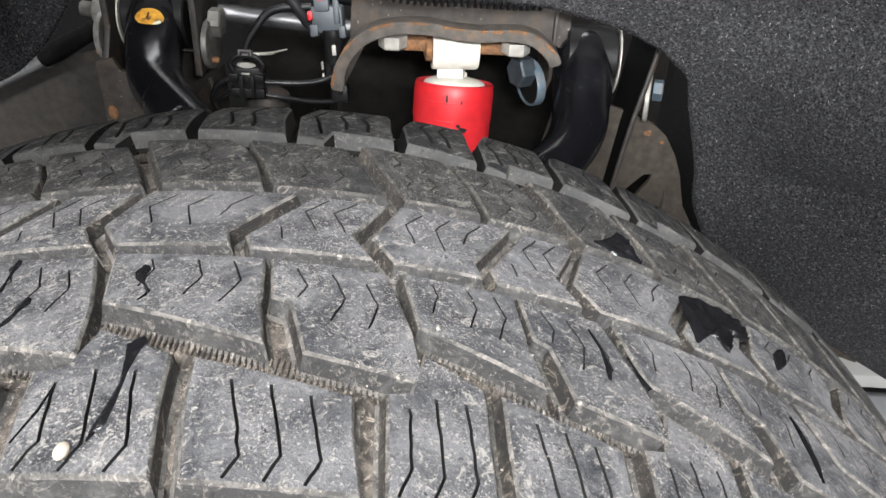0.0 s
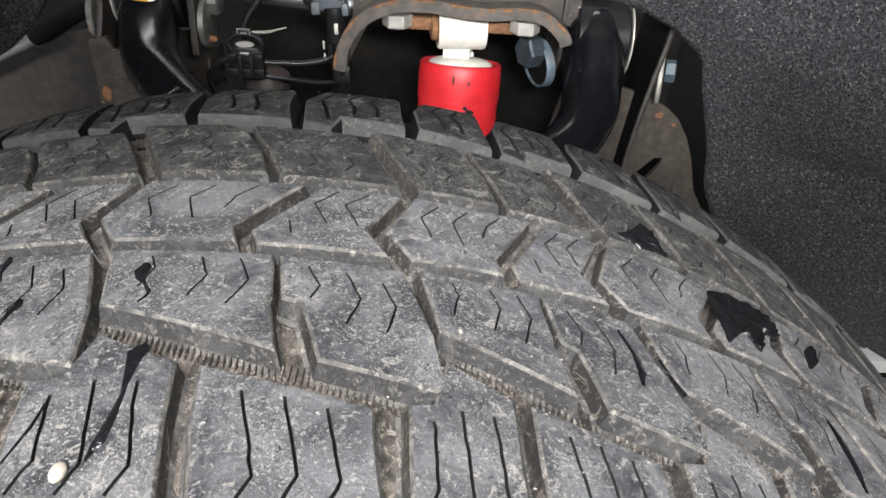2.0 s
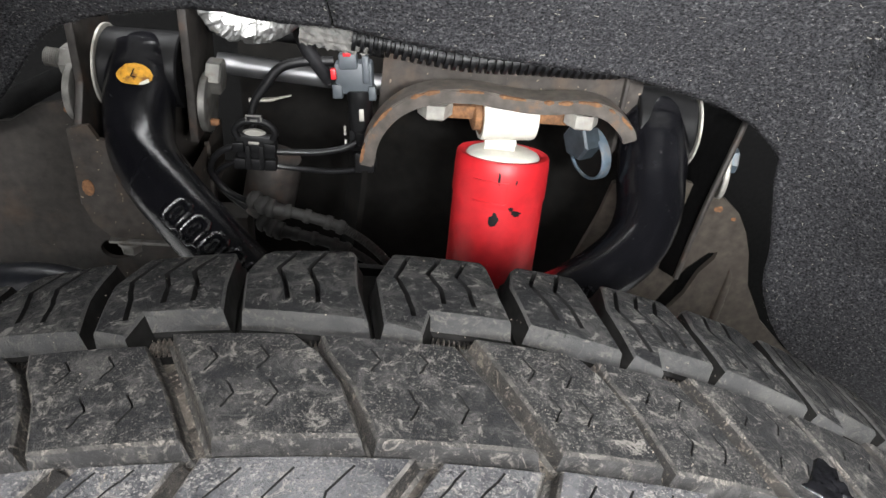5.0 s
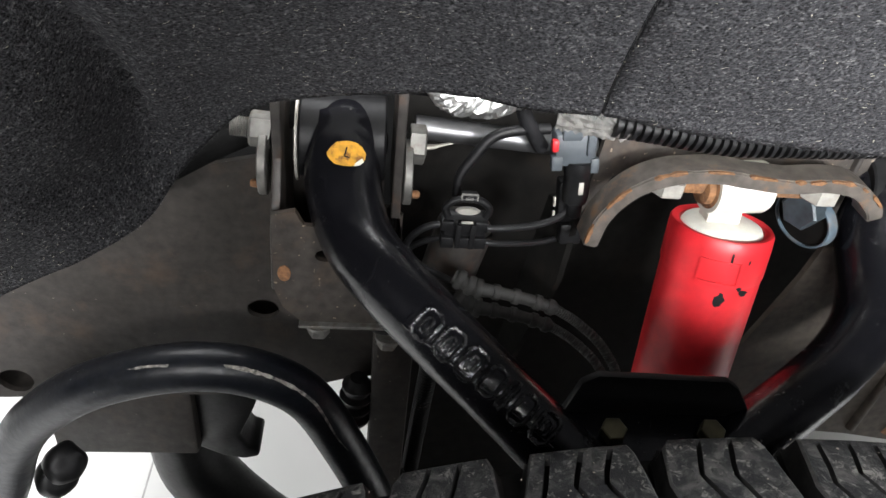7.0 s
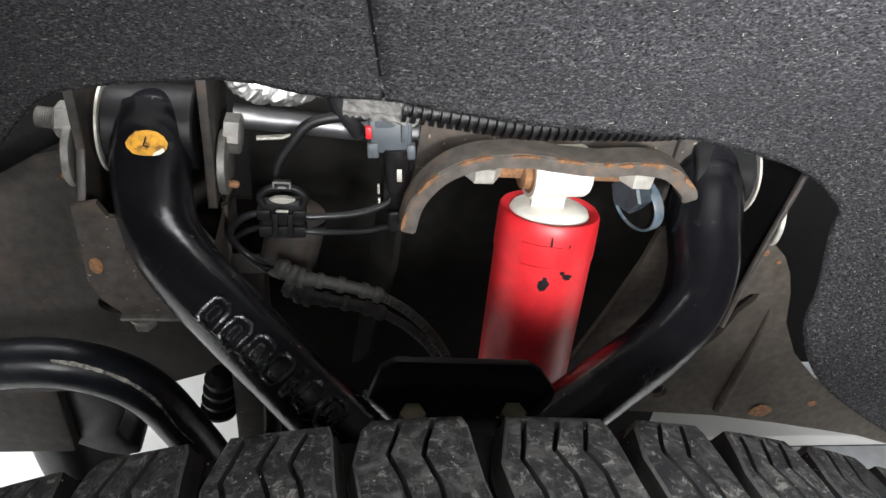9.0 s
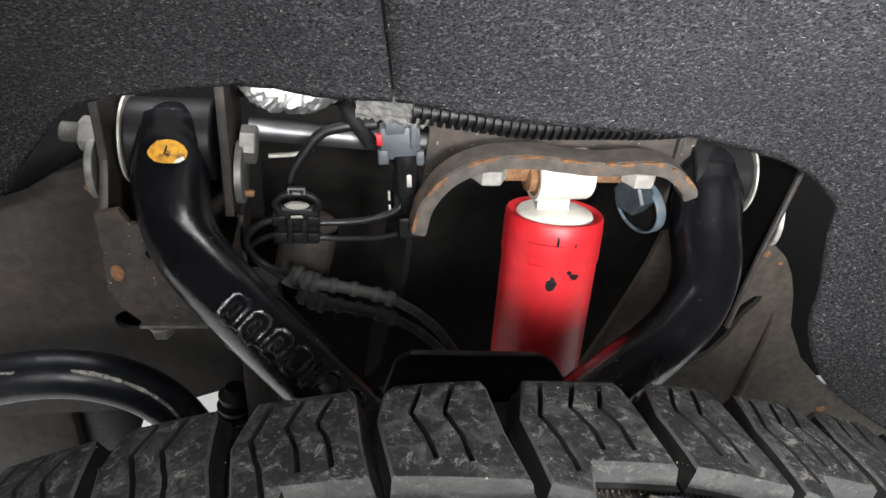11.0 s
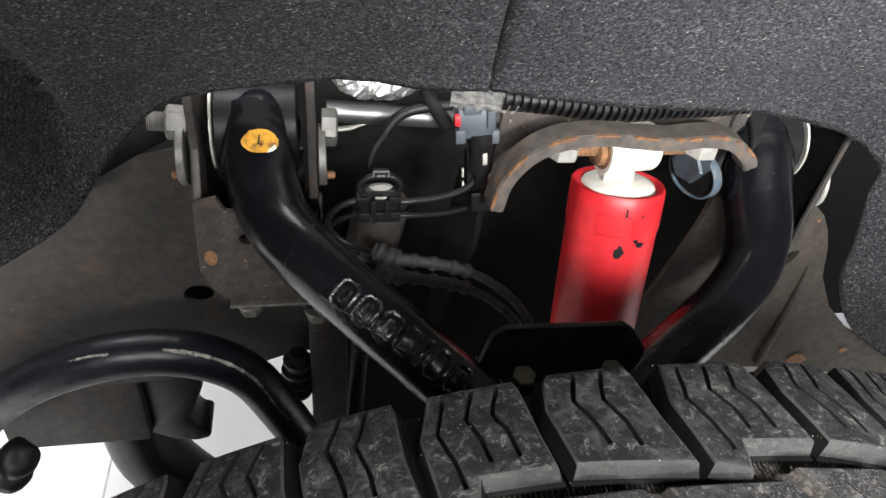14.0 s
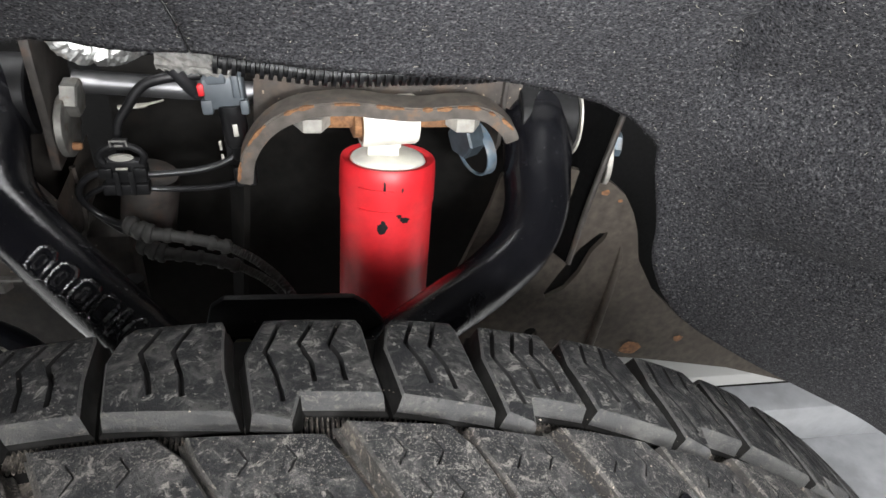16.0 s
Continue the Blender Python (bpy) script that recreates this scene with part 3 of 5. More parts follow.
def wet_patch(outline):
    """A wide wet stain on the rubber, following the tread's curve, with a soft raised edge."""
    bm = bmesh.new()
    loop = spline([(a, g / 90, 0) for a, g in outline[-2:] + outline + outline[:2]], 6)[12:-12][:-1]
    pts = [(v.x + 0.0009 * noise.noise(v * 300), v.y * 90 + 0.06 * noise.noise(v * 420)) for v in loop]
    ca, cg = sum(p[0] for p in pts) / len(pts), sum(p[1] for p in pts) / len(pts)
    rings = []
    for f, lift in ((1.0, 0.0003), (0.94, -0.0006), (0.8, -0.0008), (0.66, -0.0008), (0.5, -0.0008), (0.34, -0.0008), (0.18, -0.0008)):
        ring = []
        for a, g in pts:
            a2, g2 = ca + (a - ca) * f, cg + (g - cg) * f
            ripple = noise.noise(Vector((a2 * 260, g2 * 1.1, 0.3))) * (0.0 if f == 1.0 else 0.0034)
            ring.append(bm.verts.new(on_tyre(a2, g2, lift - abs(ripple))))
        rings.append(ring)
    n = len(pts)
    for p, q in zip(rings, rings[1:]):
        for k in range(n):
            bm.faces.new((p[k], p[(k + 1) % n], q[(k + 1) % n], q[k]))
    bm.faces.new(rings[-1])
    bmesh.ops.recalc_face_normals(bm, faces=bm.faces)
    return bm


WETS = [[(0.029, 19.2), (0.033, 19.9), (0.047, 21.3), (0.049, 22.1), (0.036, 22.5), (0.024, 22.9), (0.024, 21.9), (0.022, 20.6)],
        [(0.004, 25.2), (0.0105, 26.7), (0.012, 28.4), (0.011, 30.0), (0.006, 31.0), (-0.008, 30.6), (-0.012, 29.2), (-0.031, 27.8), (-0.021, 27.0), (-0.029, 25.8), (-0.036, 25.0), (-0.026, 25.1)],
        [(-0.006, 33.0), (0.005, 34.5), (-0.013, 33.7), (-0.022, 32.2)]]
for outline in WETS:
    tagged(part("water_drip", wet_patch(outline), WET), "black wet stain spread on the tread", "drip", "wet runs on the tyre")


def stone(at, size, mat, name, label, seed):
    bm = bmesh.new()
    bmesh.ops.create_icosphere(bm, subdivisions=2, radius=size)
    for v in bm.verts:
        v.co *= 1 + 0.35 * noise.noise(v.co * 220 + Vector((seed, 0, 0)))
        v.co = Vector((v.co.x, v.co.y * 1.5, v.co.z * 0.8)) + Vector(at)
    return tagged(part(name, bm, mat), label, "stone", "grit on the tyre")


CHALK = material("pale_grit", (0.32, 0.28, 0.23), 0.8, scale=200, vary=0.25, bump=0.4)
stone(on_tyre(-0.155, -6.9, -0.001), 0.0026, CHALK, "pebble", "pale pebble lying on the tread", 1)
stone(on_tyre(-0.083, 8.1, -0.0003), 0.0008, CHALK, "pebble", "pale pebble lying on the tread", 3)
rng = random.Random(5)
bm = bmesh.new()
for k in range(420):
    a, g = rng.uniform(-0.15, 0.15), rng.uniform(-28, 40)
    s = rng.choice((0.00015, 0.0002, 0.0002, 0.0003, 0.0003, 0.00045))
    m = Matrix.Translation(on_tyre(a, g, -0.0001)) @ Matrix.Rotation(rng.uniform(0, 6), 4, "Z") @ Matrix.Diagonal((s * rng.uniform(0.7, 1.8), s, s * 0.6, 1))
    bmesh.ops.create_icosphere(bm, subdivisions=1, radius=1, matrix=m)
tagged(part("grit", bm, CHALK), "fine pale grit scattered over the tread", "grit", kind="stuff")

# ---- shop ----
bm = bmesh.new()
box(bm, (-5, -5, -0.34), (5, 5, -0.236))
floor = tagged(part("floor", bm, FLOOR), "white glossy shop floor with seams", "floor", kind="structure")
SEAMGREY = material("floor_seam", (0.42, 0.42, 0.41), 0.6, scale=40, vary=0.2, bump=0.1)
for x in (-1.85, -0.64, 0.57, 1.78):
    bm = bmesh.new()
    part("seam", box(bm, (x - 0.002, -4.9, -0.2375), (x + 0.002, 4.9, -0.2355)), SEAMGREY, floor)
for name, lo, hi in (("wall_north", (-5, 4.9, -0.236), (5, 5, 3.5)), ("wall_south", (-5, -5, -0.236), (5, -4.9, 3.5)), ("wall_west", (-5, -4.9, -0.236), (-4.9, 4.9, 3.5)), ("wall_east", (4.9, -4.9, -0.236), (5, 4.9, 3.5))):
    bm = bmesh.new()
    tagged(part(name, box(bm, lo, hi), WALL), "plain pale shop wall", "wall", kind="structure")
bm = bmesh.new()
tagged(part("ceiling", box(bm, (-5, -5, 3.5), (5, 5, 3.6)), WALL), "plain pale shop ceiling", "ceiling", kind="structure")

# ---- wheel well liner ----
HEM = [(-0.64, 0.375, 0.640), (-0.552, 0.38, 0.702), (-0.4625, 0.38, 0.758), (-0.411, 0.387, 0.784), (-0.376, 0.412, 0.799), (-0.354, 0.445, 0.825), (-0.306, 0.43, 0.881), (-0.262, 0.41, 0.904),
       (-0.219, 0.4, 0.915), (-0.17, 0.39, 0.923), (-0.12, 0.378, 0.9215), (-0.077, 0.375, 0.922), (0.001, 0.378, 0.91), (0.07, 0.385, 0.902), (0.147, 0.395, 0.893)]
HEM2 = [(0.231, 0.4, 0.871), (0.285, 0.404, 0.837), (0.301, 0.415, 0.799), (0.325, 0.425, 0.73), (0.339, 0.43, 0.674), (0.387, 0.43, 0.604), (0.497, 0.42, 0.53), (0.725, 0.4, 0.404), (0.9, 0.38, 0.30)]
SEAM = 11 * 6


def liner_point(h, t):
    """A place on the liner: t goes from the hem up, over and out to the fender's lip."""
    ang = math.copysign(min(abs(math.atan2(h.x, h.z - 0.44)), 1.6), h.x)
    knee = Vector((0.82 * math.sin(ang), 0.05, 0.44 + 0.82 * math.cos(ang)))
    lip = Vector((0.92 * math.sin(ang), -0.34, 0.44 + 0.92 * math.cos(ang)))
    if t < 0.75:
        s = t / 0.75
        x, z = h.x + (knee.x - h.x) * s**0.92, h.z + (knee.z - h.z) * s**0.92
        y = h.y + (knee.y - h.y) * s**1.12
        p = Vector((x, y, z))
    else:
        p = knee.lerp(lip, (t - 0.75) / 0.25)
    w = min(1, t * 6)
    p.y += w * (0.010 * noise.noise(p * 6) + 0.004 * noise.noise(p * 17))
    # pressed bulges either side of the opening
    for cx, cz, r, d in ((0.415, 0.825, 0.10, -0.034), (-0.42, 0.93, 0.13, -0.022)):
        q = ((p.x - cx) ** 2 + (p.z - cz) ** 2) / r**2
        if q < 1 and p.y > 0.2:
            p.y += d * w * (1 - q) ** 2
    # creases pressed into the felt
    if p.y > 0.2:
        fold = p.x + 0.371 - 0.10 * (p.z - 0.84)
        p.y += w * (0.036 * math.exp(-((fold / 0.011) ** 2)) - 0.018 * math.exp(-(((fold + 0.05) / 0.035) ** 2))) * max(0.0, 1 - abs(p.z - 0.90) / 0.19)
        edge = p.x - 0.317 + 0.2 * (p.z - 0.82)
        p.y += w * 0.030 * math.exp(-(((edge - 0.008) / 0.009) ** 2)) * min(1.0, max(0.0, (p.z - 0.87) / 0.05))
        p.y += w * 0.022 / (1 + math.exp(-edge / 0.005)) * min(1.0, max(0.0, (p.z - 0.85) / 0.07))
        p.y -= w * 0.006 * math.exp(-((edge / 0.006) ** 2)) * max(0.0, 1 - abs(p.z - 0.84) / 0.08)
        p.y += w * 0.016 * math.exp(-(((p.z - 0.742 - 0.15 * (p.x - 0.40)) / 0.018) ** 2)) * max(0.0, 1 - abs(p.x - 0.43) / 0.11)
    return p


def liner_panel(line):
    bm = bmesh.new()
    n = 46
    grid = [[bm.verts.new(liner_point(h, (k / n) ** 1.25)) for k in range(n + 1)] for h in line]
    for a, b in zip(grid, grid[1:]):
        for k in range(n):
            bm.faces.new((a[k], b[k], b[k + 1], a[k + 1]))
    return bm


hem = spline(HEM + HEM2, 6)
for k, h in enumerate(hem):
    h.z += 0.0012 * noise.noise(h * 180)
liner = thing("wheel_well_liner", "charcoal felt wheel well liner flecked with lint", "liner")
for name, line in (("front_panel", hem[: SEAM + 1]), ("rear_panel", hem[SEAM:])):
    line = [h.copy() for h in line]
    line[-1 if name == "front_panel" else 0].x += -0.0011 if name == "front_panel" else 0.0011
    ob = part(name, liner_panel(line), FELT, liner)
    mod = ob.modifiers.new("thickness", "SOLIDIFY")
    mod.thickness, mod.offset = 0.004 * UNIT, 0
bm = bmesh.new()
fuzz = random.Random(21)
for k in range(2600):
    f = fuzz.uniform(14, len(hem) - 16)
    c = hem[int(f)].lerp(hem[int(f) + 1], f - int(f)) + Vector((0, -0.0015 * fuzz.random(), 0))
    d = Vector((fuzz.gauss(0, 0.7), fuzz.gauss(-0.2, 0.4), -1)).normalized() * fuzz.uniform(0.0008, 0.0042)
    w = Vector((0.00016, 0, 0.00005))
    bm.faces.new([bm.verts.new(c - w), bm.verts.new(c + w), bm.verts.new(c + d)])
part("hem_fibres", bm, FELT, liner, "loose dark fibres along the cut hem", smooth=False)
LINT = material("lint", (0.42, 0.40, 0.33), 0.9, scale=100, vary=0.3, bump=0)
bm = bmesh.new()
for k in range(1500):
    h = rng.choice(hem[8:-14]).lerp(rng.choice(hem[8:-14]), 0.0)
    t = rng.uniform(0.005, 0.5)
    p = liner_point(h, t)
    p2 = liner_point(h, t + 0.01)
    up = (p2 - p).normalized()
    out = Vector((0, -1, 0)) - up * up.dot(Vector((0, -1, 0)))
    out.normalize()
    side = up.cross(out)
    p += out * 0.0027 + side * rng.uniform(-0.006, 0.006)
    d = (side * rng.gauss(0, 1) + up * rng.gauss(0, 0.6)).normalized()
    ln, w = rng.choice((0.0006, 0.0008, 0.0012, 0.0012, 0.002, 0.0034)), rng.uniform(0.00012, 0.00028)
    e = d.cross(out).normalized() * w
    c = [p - d * ln / 2, p + out * 0.0003, p + d * ln / 2 + e * rng.uniform(-4, 4)]
    v = [bm.verts.new(q + s * e) for q in c for s in (-1, 1)]
    bm.faces.new((v[0], v[1], v[3], v[2]))
    bm.faces.new((v[2], v[3], v[5], v[4]))
tagged(part("lint", bm, LINT, smooth=False), "pale lint and chaff caught in the felt", "lint", kind="stuff")

# ---- bolts and small hardware ----


def hexagon(bm, m, r, h, chamfer=0.12):
    """A hexagonal head, its top edge eased, standing along m's z axis."""
    rings = []
    for rad, z in ((r, 0), (r, h * (1 - chamfer)), (r * 0.88, h)):
        rings.append([bm.verts.new(m @ Vector((rad * math.cos(k * math.pi / 3), rad * math.sin(k * math.pi / 3), z))) for k in range(6)])
    for a, b in zip(rings, rings[1:]):
        for k in range(6):
            bm.faces.new((a[k], a[(k + 1) % 6], b[(k + 1) % 6], b[k]))
    bm.faces.new(rings[-1])
    bm.faces.new(rings[0][::-1])
    bmesh.ops.recalc_face_normals(bm, faces=bm.faces)
    return bm


def bolt(at, along, r, h, label, mat, washer=0.0, stud=0.0, parent=None, thread=0.0):
    m = aim(at, along)
    root = parent or thing("bolt", label, "bolt", "suspension bolts")
    bm = bmesh.new()
    part("hex_head", hexagon(bm, m @ Matrix.Translation((0, 0, 0.003 if washer else 0)), r, h), mat, root, smooth=False)
    if washer:
        bm = bmesh.new()
        part("washer", lathe(bm, [(washer * 0.97, 0), (washer, 0.0008), (washer, 0.0024), (washer * 0.97, 0.003)], 32, m), mat, root)
    if stud:
        bm = bmesh.new()
        prof, z = [], h
        while z < h + stud:
            prof += [(thread, z), (thread * 0.88, z + 0.0008)]
            z += 0.0016
        part("threaded_end", lathe(bm, prof, 20, m), mat, root)
    return root


# ---- frame ----
frame_rail = thing("frame_rail", "dark brown undercoated truck frame with holes and rust", "frame")


def holed_plate(outline, holes, thick, y):
    """A plate in the x-z plane with round or oval holes: (x, z, rx, rz)."""
    bm = bmesh.new()
    edges, loops = [], []
    rings = [outline] + [h for h in holes if len(h) > 4] + [[(cx + rx * math.cos(k * math.pi / 12), cz + rz * math.sin(k * math.pi / 12)) for k in range(24)] for cx, cz, rx, rz in [h for h in holes if len(h) == 4]]
    for pts in rings:
        vs = [bm.verts.new((x, z, 0)) for x, z in pts]
        loops.append(vs)
        edges += [bm.edges.new((vs[k], vs[(k + 1) % len(vs)])) for k in range(len(vs))]
    bmesh.ops.triangle_fill(bm, use_beauty=True, edges=edges, normal=(0, 0, 1))
    for v in bm.verts:
        v.co = Vector((v.co.x, y, v.co.y))
    g = bmesh.ops.extrude_face_region(bm, geom=list(bm.faces))
    bmesh.ops.translate(bm, vec=(0, thick, 0), verts=[v for v in g["geom"] if isinstance(v, bmesh.types.BMVert)])
    bmesh.ops.recalc_face_normals(bm, faces=bm.faces)
    return bm


rail = [(-1.2, 0.50), (-0.60, 0.50), (-0.30, 0.515), (-0.22, 0.545), (-0.205, 0.545), (-0.205, 0.80), (-0.311, 0.802), (-0.362, 0.789), (-0.388, 0.772), (-0.62, 0.772), (-1.2, 0.772)]
part("side_web", holed_plate(rail, [(-0.313, 0.634, 0.015, 0.012), (-0.562, 0.526, 0.017, 0.016), (-0.575, 0.665, 0.010, 0.013)], 0.006, 0.50), FRAME, frame_rail)
# the web's shade behind the shock is painted by its darker coating
bm = bmesh.new()
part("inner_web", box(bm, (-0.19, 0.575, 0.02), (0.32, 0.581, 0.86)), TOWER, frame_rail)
# added sheet behind the gusset, black to paint the shade there
bm = bmesh.new()
part("rear_dark_sheet", plate(bm, [(0.15, 0.63, 0.42), (0.62, 0.63, 0.42), (0.62, 0.63, 0.95), (0.15, 0.63, 0.95)], 0.005), BLACKSHADE, frame_rail)
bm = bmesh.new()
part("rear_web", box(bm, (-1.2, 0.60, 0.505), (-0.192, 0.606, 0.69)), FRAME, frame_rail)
# added black sheet closing the back, in place of unlit depth
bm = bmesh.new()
part("dark_backing", box(bm, (-1.4, 0.85, 0.42), (1.4, 0.86, 1.4)), BLACKSHADE, frame_rail)
bm = bmesh.new()
part("lower_flange", plate(bm, [(x, 0.5065, z - 0.004) for x, z in rail[:5]] + [(x, 0.5065, z - 0.0) for x, z in reversed(rail[:5])], 0.09), FRAME, frame_rail)
bm = bmesh.new()
part("crossmember", box(bm, (-0.555, 0.515, 0.388), (-0.398, 0.60, 0.53), 0.006), FRAME, frame_rail)
bm = bmesh.new()
part("tow_hook", plate(bm, [(x - 0.016, 0.53, z) for x, z in ((-0.391, 0.505), (-0.322, 0.505), (-0.316, 0.464), (-0.325, 0.438), (-0.338, 0.405), (-0.328, 0.384), (-0.316, 0.378), (-0.318, 0.366), (-0.335, 0.361), (-0.358, 0.366), (-0.389, 0.385))], 0.05, "y", 0.004), PLASTIC, frame_rail)
bm = bmesh.new()
part("post", box(bm, (-0.207, 0.47, 0.36), (-0.168, 0.50, 0.70), 0.004), FRAME, frame_rail)

# front pivot bracket, a pressed cup below the arm
front_bracket = thing("front_pivot_bracket", "rust-speckled pressed steel bracket for the arm pivot", "bracket")
cup = [(x + 0.007, z) for x, z in ((-0.293, 0.82), (-0.276, 0.824), (-0.270, 0.812), (-0.21, 0.806), (-0.20, 0.79), (-0.20, 0.738), (-0.206, 0.724), (-0.222, 0.716), (-0.240, 0.7135), (-0.260, 0.716), (-0.275, 0.7225), (-0.287, 0.735), (-0.2925, 0.752))]
front_face = part("front_face", holed_plate(cup, [(-0.248, 0.786, 0.0075, 0.0055)], 0.005, 0.393), COAT, front_bracket)
bm = bmesh.new()
part("lower_wall", tube(bm, [(x, 0.446, z) for x, z in cup[4:]], 0.0028, 6, 2, flat=1), COAT, front_bracket)
bm = bmesh.new()
for (x0, z0), (x1, z1) in zip(cup[4:], cup[5:]):
    q = [bm.verts.new(p) for p in ((x0, 0.3975, z0), (x1, 0.3975, z1), (x1, 0.50, z1), (x0, 0.50, z0))]
    bm.faces.new(q)
part("rim", bm, COAT, front_bracket)
for x, y0, z1 in ((-0.288, 0.428, 0.93), (-0.201, 0.428, 0.93)):
    bm = bmesh.new()
    low = 0.75 if x < -0.25 else 0.80
    part("flange", plate(bm, [(x, 0.395 if x < -0.25 else 0.425, low), (x, 0.40 if x < -0.25 else 0.425, 0.80), (x, y0, 0.845), (x, y0, z1), (x, 0.50, z1), (x, 0.50, low)], 0.007, "x", 0.0012), STEELDARK, front_bracket)
bm = bmesh.new()
part("rust_spot", lathe(bm, [(0.0062, 0), (0.0058, 0.0006), (0.001, 0.0009)], 14, aim((-0.278, 0.3928, 0.7685), (0, -1, 0.0)) @ Matrix.Diagonal((0.8, 1.25, 1, 1))), RUST, front_face, "orange rust patch")
bolt((-0.2915, 0.458, 0.851), (-1, 0, 0.08), 0.0135, 0.016, "zinc nut with threaded end on the arm pivot", ZINC, 0.0, 0.013, None, 0.0078)
bolt((-0.1895, 0.458, 0.8465), (1, 0, -0.05), 0.0152, 0.0125, "zinc bolt head on the arm pivot", ZINC)
for x, z, s in ((-0.2960, 0.829, -1), (-0.190, 0.826, 1)):
    cam_plate = thing("alignment_cam", "zinc alignment cam plate behind the pivot bolt", "cam plate", "alignment cams")
    bm = bmesh.new()
    lathe(bm, [(0.024, -0.003), (0.025, -0.0022), (0.025, 0.0028), (0.024, 0.0036)], 28, aim((x, 0.450, z), (s, 0, 0)))
    part("cam_disc", bm, ZINC, cam_plate)
    bm = bmesh.new()
    part("pin", lathe(bm, [(0.0032, 0), (0.0032, 0.009), (0.002, 0.0105)], 12, aim((x, 0.441, z - 0.014), (s, 0, 0))), RUST, cam_plate, "rusty pin")

# the bracket's small lower plate and its bolts
low_plate = thing("hose_bracket", "thin plated strap bolted under the pivot bracket", "bracket")
bm = bmesh.new()
part("strap", box(bm, (-0.268, 0.388, 0.7175), (-0.196, 0.43, 0.7205), 0.0008), ZINC, low_plate)
bm = bmesh.new()
part("cup", lathe(bm, [(0.017, 0), (0.017, 0.003), (0.012, 0.016), (0.008, 0.022)], 16, aim((-0.200, 0.412, 0.706), (0, 0, 1))), PLASTIC, low_plate)
for x in (-0.253, -0.198):
    bolt((x, 0.396, 0.7175 if x < -0.22 else 0.706), (0, 0, -1), 0.0088, 0.009, "small zinc hex bolt under the strap", ZINC, 0.0105)

# ---- shock absorber and its mount ----
mount = thing("shock_mount", "grey steel shock mount with rusty flame-cut edge", "bracket")
web = [(-0.052, 0.79), (-0.046, 0.83), (-0.038, 0.95), (0.177, 0.95), (0.177, 0.836), (0.160, 0.846), (0.14, 0.851), (0.06, 0.852), (0.0, 0.848), (-0.03, 0.834)]
bm = bmesh.new()
part("web", plate(bm, [(x, 0.447, z) for x, z in web], 0.006), COAT, mount)


def arch_band(line, half, y0, y1):
    """A bent flat bar seen end on: a line of (x, z), its half thickness, from y0 to y1."""
    bm = bmesh.new()
    p = spline([(x, 0, z) for x, z in line], 8)
    m = len(p)
    rings = []
    for k, c in enumerate(p):
        d = (p[min(k + 1, m - 1)] - p[max(k - 1, 0)]).normalized()
        n = Vector((-d.z, 0, d.x)) * half * (1 + 0.08 * noise.noise(c * 60))
        rings.append([bm.verts.new(Vector((q.x, y, q.z))) for q, y in ((c + n, y0), (c + n, y1), (c - n, y1), (c - n, y0))])
    for a, b in zip(rings, rings[1:]):
        for k in range(4):
            bm.faces.new((a[k], a[(k + 1) % 4], b[(k + 1) % 4], b[k]))
    bm.faces.new(rings[0][::-1])
    bm.faces.new(rings[-1])
    bmesh.ops.recalc_face_normals(bm, faces=bm.faces)
    bmesh.ops.bevel(bm, geom=[e for e in bm.edges if abs(e.calc_face_angle(0)) > 0.6], offset=0.0012, segments=2, affect="EDGES")
    return bm


ARCH = [(-0.0525, 0.800), (-0.047, 0.826), (-0.030, 0.8495), (-0.004, 0.8625), (0.03, 0.8655), (0.055, 0.8625), (0.085, 0.8605), (0.115, 0.863), (0.138, 0.859), (0.1555, 0.845), (0.160, 0.836)]
arch_bar = part("arch_bar", arch_band([(x, z + 0.0015) for x, z in ARCH], 0.0058, 0.397, 0.421), STEEL, mount, "bent grey bar with orange rusty edges")
# this gusset's shade is painted the same way
bm = bmesh.new()
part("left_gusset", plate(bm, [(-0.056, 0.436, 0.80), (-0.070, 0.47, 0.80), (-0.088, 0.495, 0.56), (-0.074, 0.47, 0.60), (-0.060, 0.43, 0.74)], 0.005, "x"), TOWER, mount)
arch_line = spline([(x, 0, z) for x, z in ARCH], 8)
flakes = random.Random(11)
k = 1
while k < len(arch_line) - 8:
    n = flakes.randint(3, 7)
    run = arch_line[k : k + n]
    d = (run[-1] - run[0]).normalized()
    side = Vector((-d.z, 0, d.x)) * flakes.uniform(0.0040, 0.0054) + Vector((0, -0.003, 0.0015))
    bm = bmesh.new()
    rings = []
    for q, c in enumerate(run):
        w = flakes.uniform(0.0007, 0.0021) * (0.35 if q in (0, n - 1) else 1)
        up = Vector((-d.z, 0, d.x)) * w
        rings.append([bm.verts.new(c + side + o + Vector((0, y, 0))) for o, y in ((-up, 0.4005), (-up, 0.3985), (up * 0.7, 0.3985), (up * 0.7, 0.4015))])
    for a, b in zip(rings, rings[1:]):
        for e in range(4):
            bm.faces.new((a[e], a[(e + 1) % 4], b[(e + 1) % 4], b[e]))
    bm.faces.new(rings[0][::-1])
    bm.faces.new(rings[-1])
    bmesh.ops.recalc_face_normals(bm, faces=bm.faces)
    part("rust_flake", bm, RUST, arch_bar, "flaking orange rust")
    k += n + flakes.randint(0, 4)
for x in (0.001, 0.1215):
    bolt((x, 0.417, 0.8545), (0, 0, -1), 0.0142, 0.0125, "zinc bolt under the shock mount", BUSH)

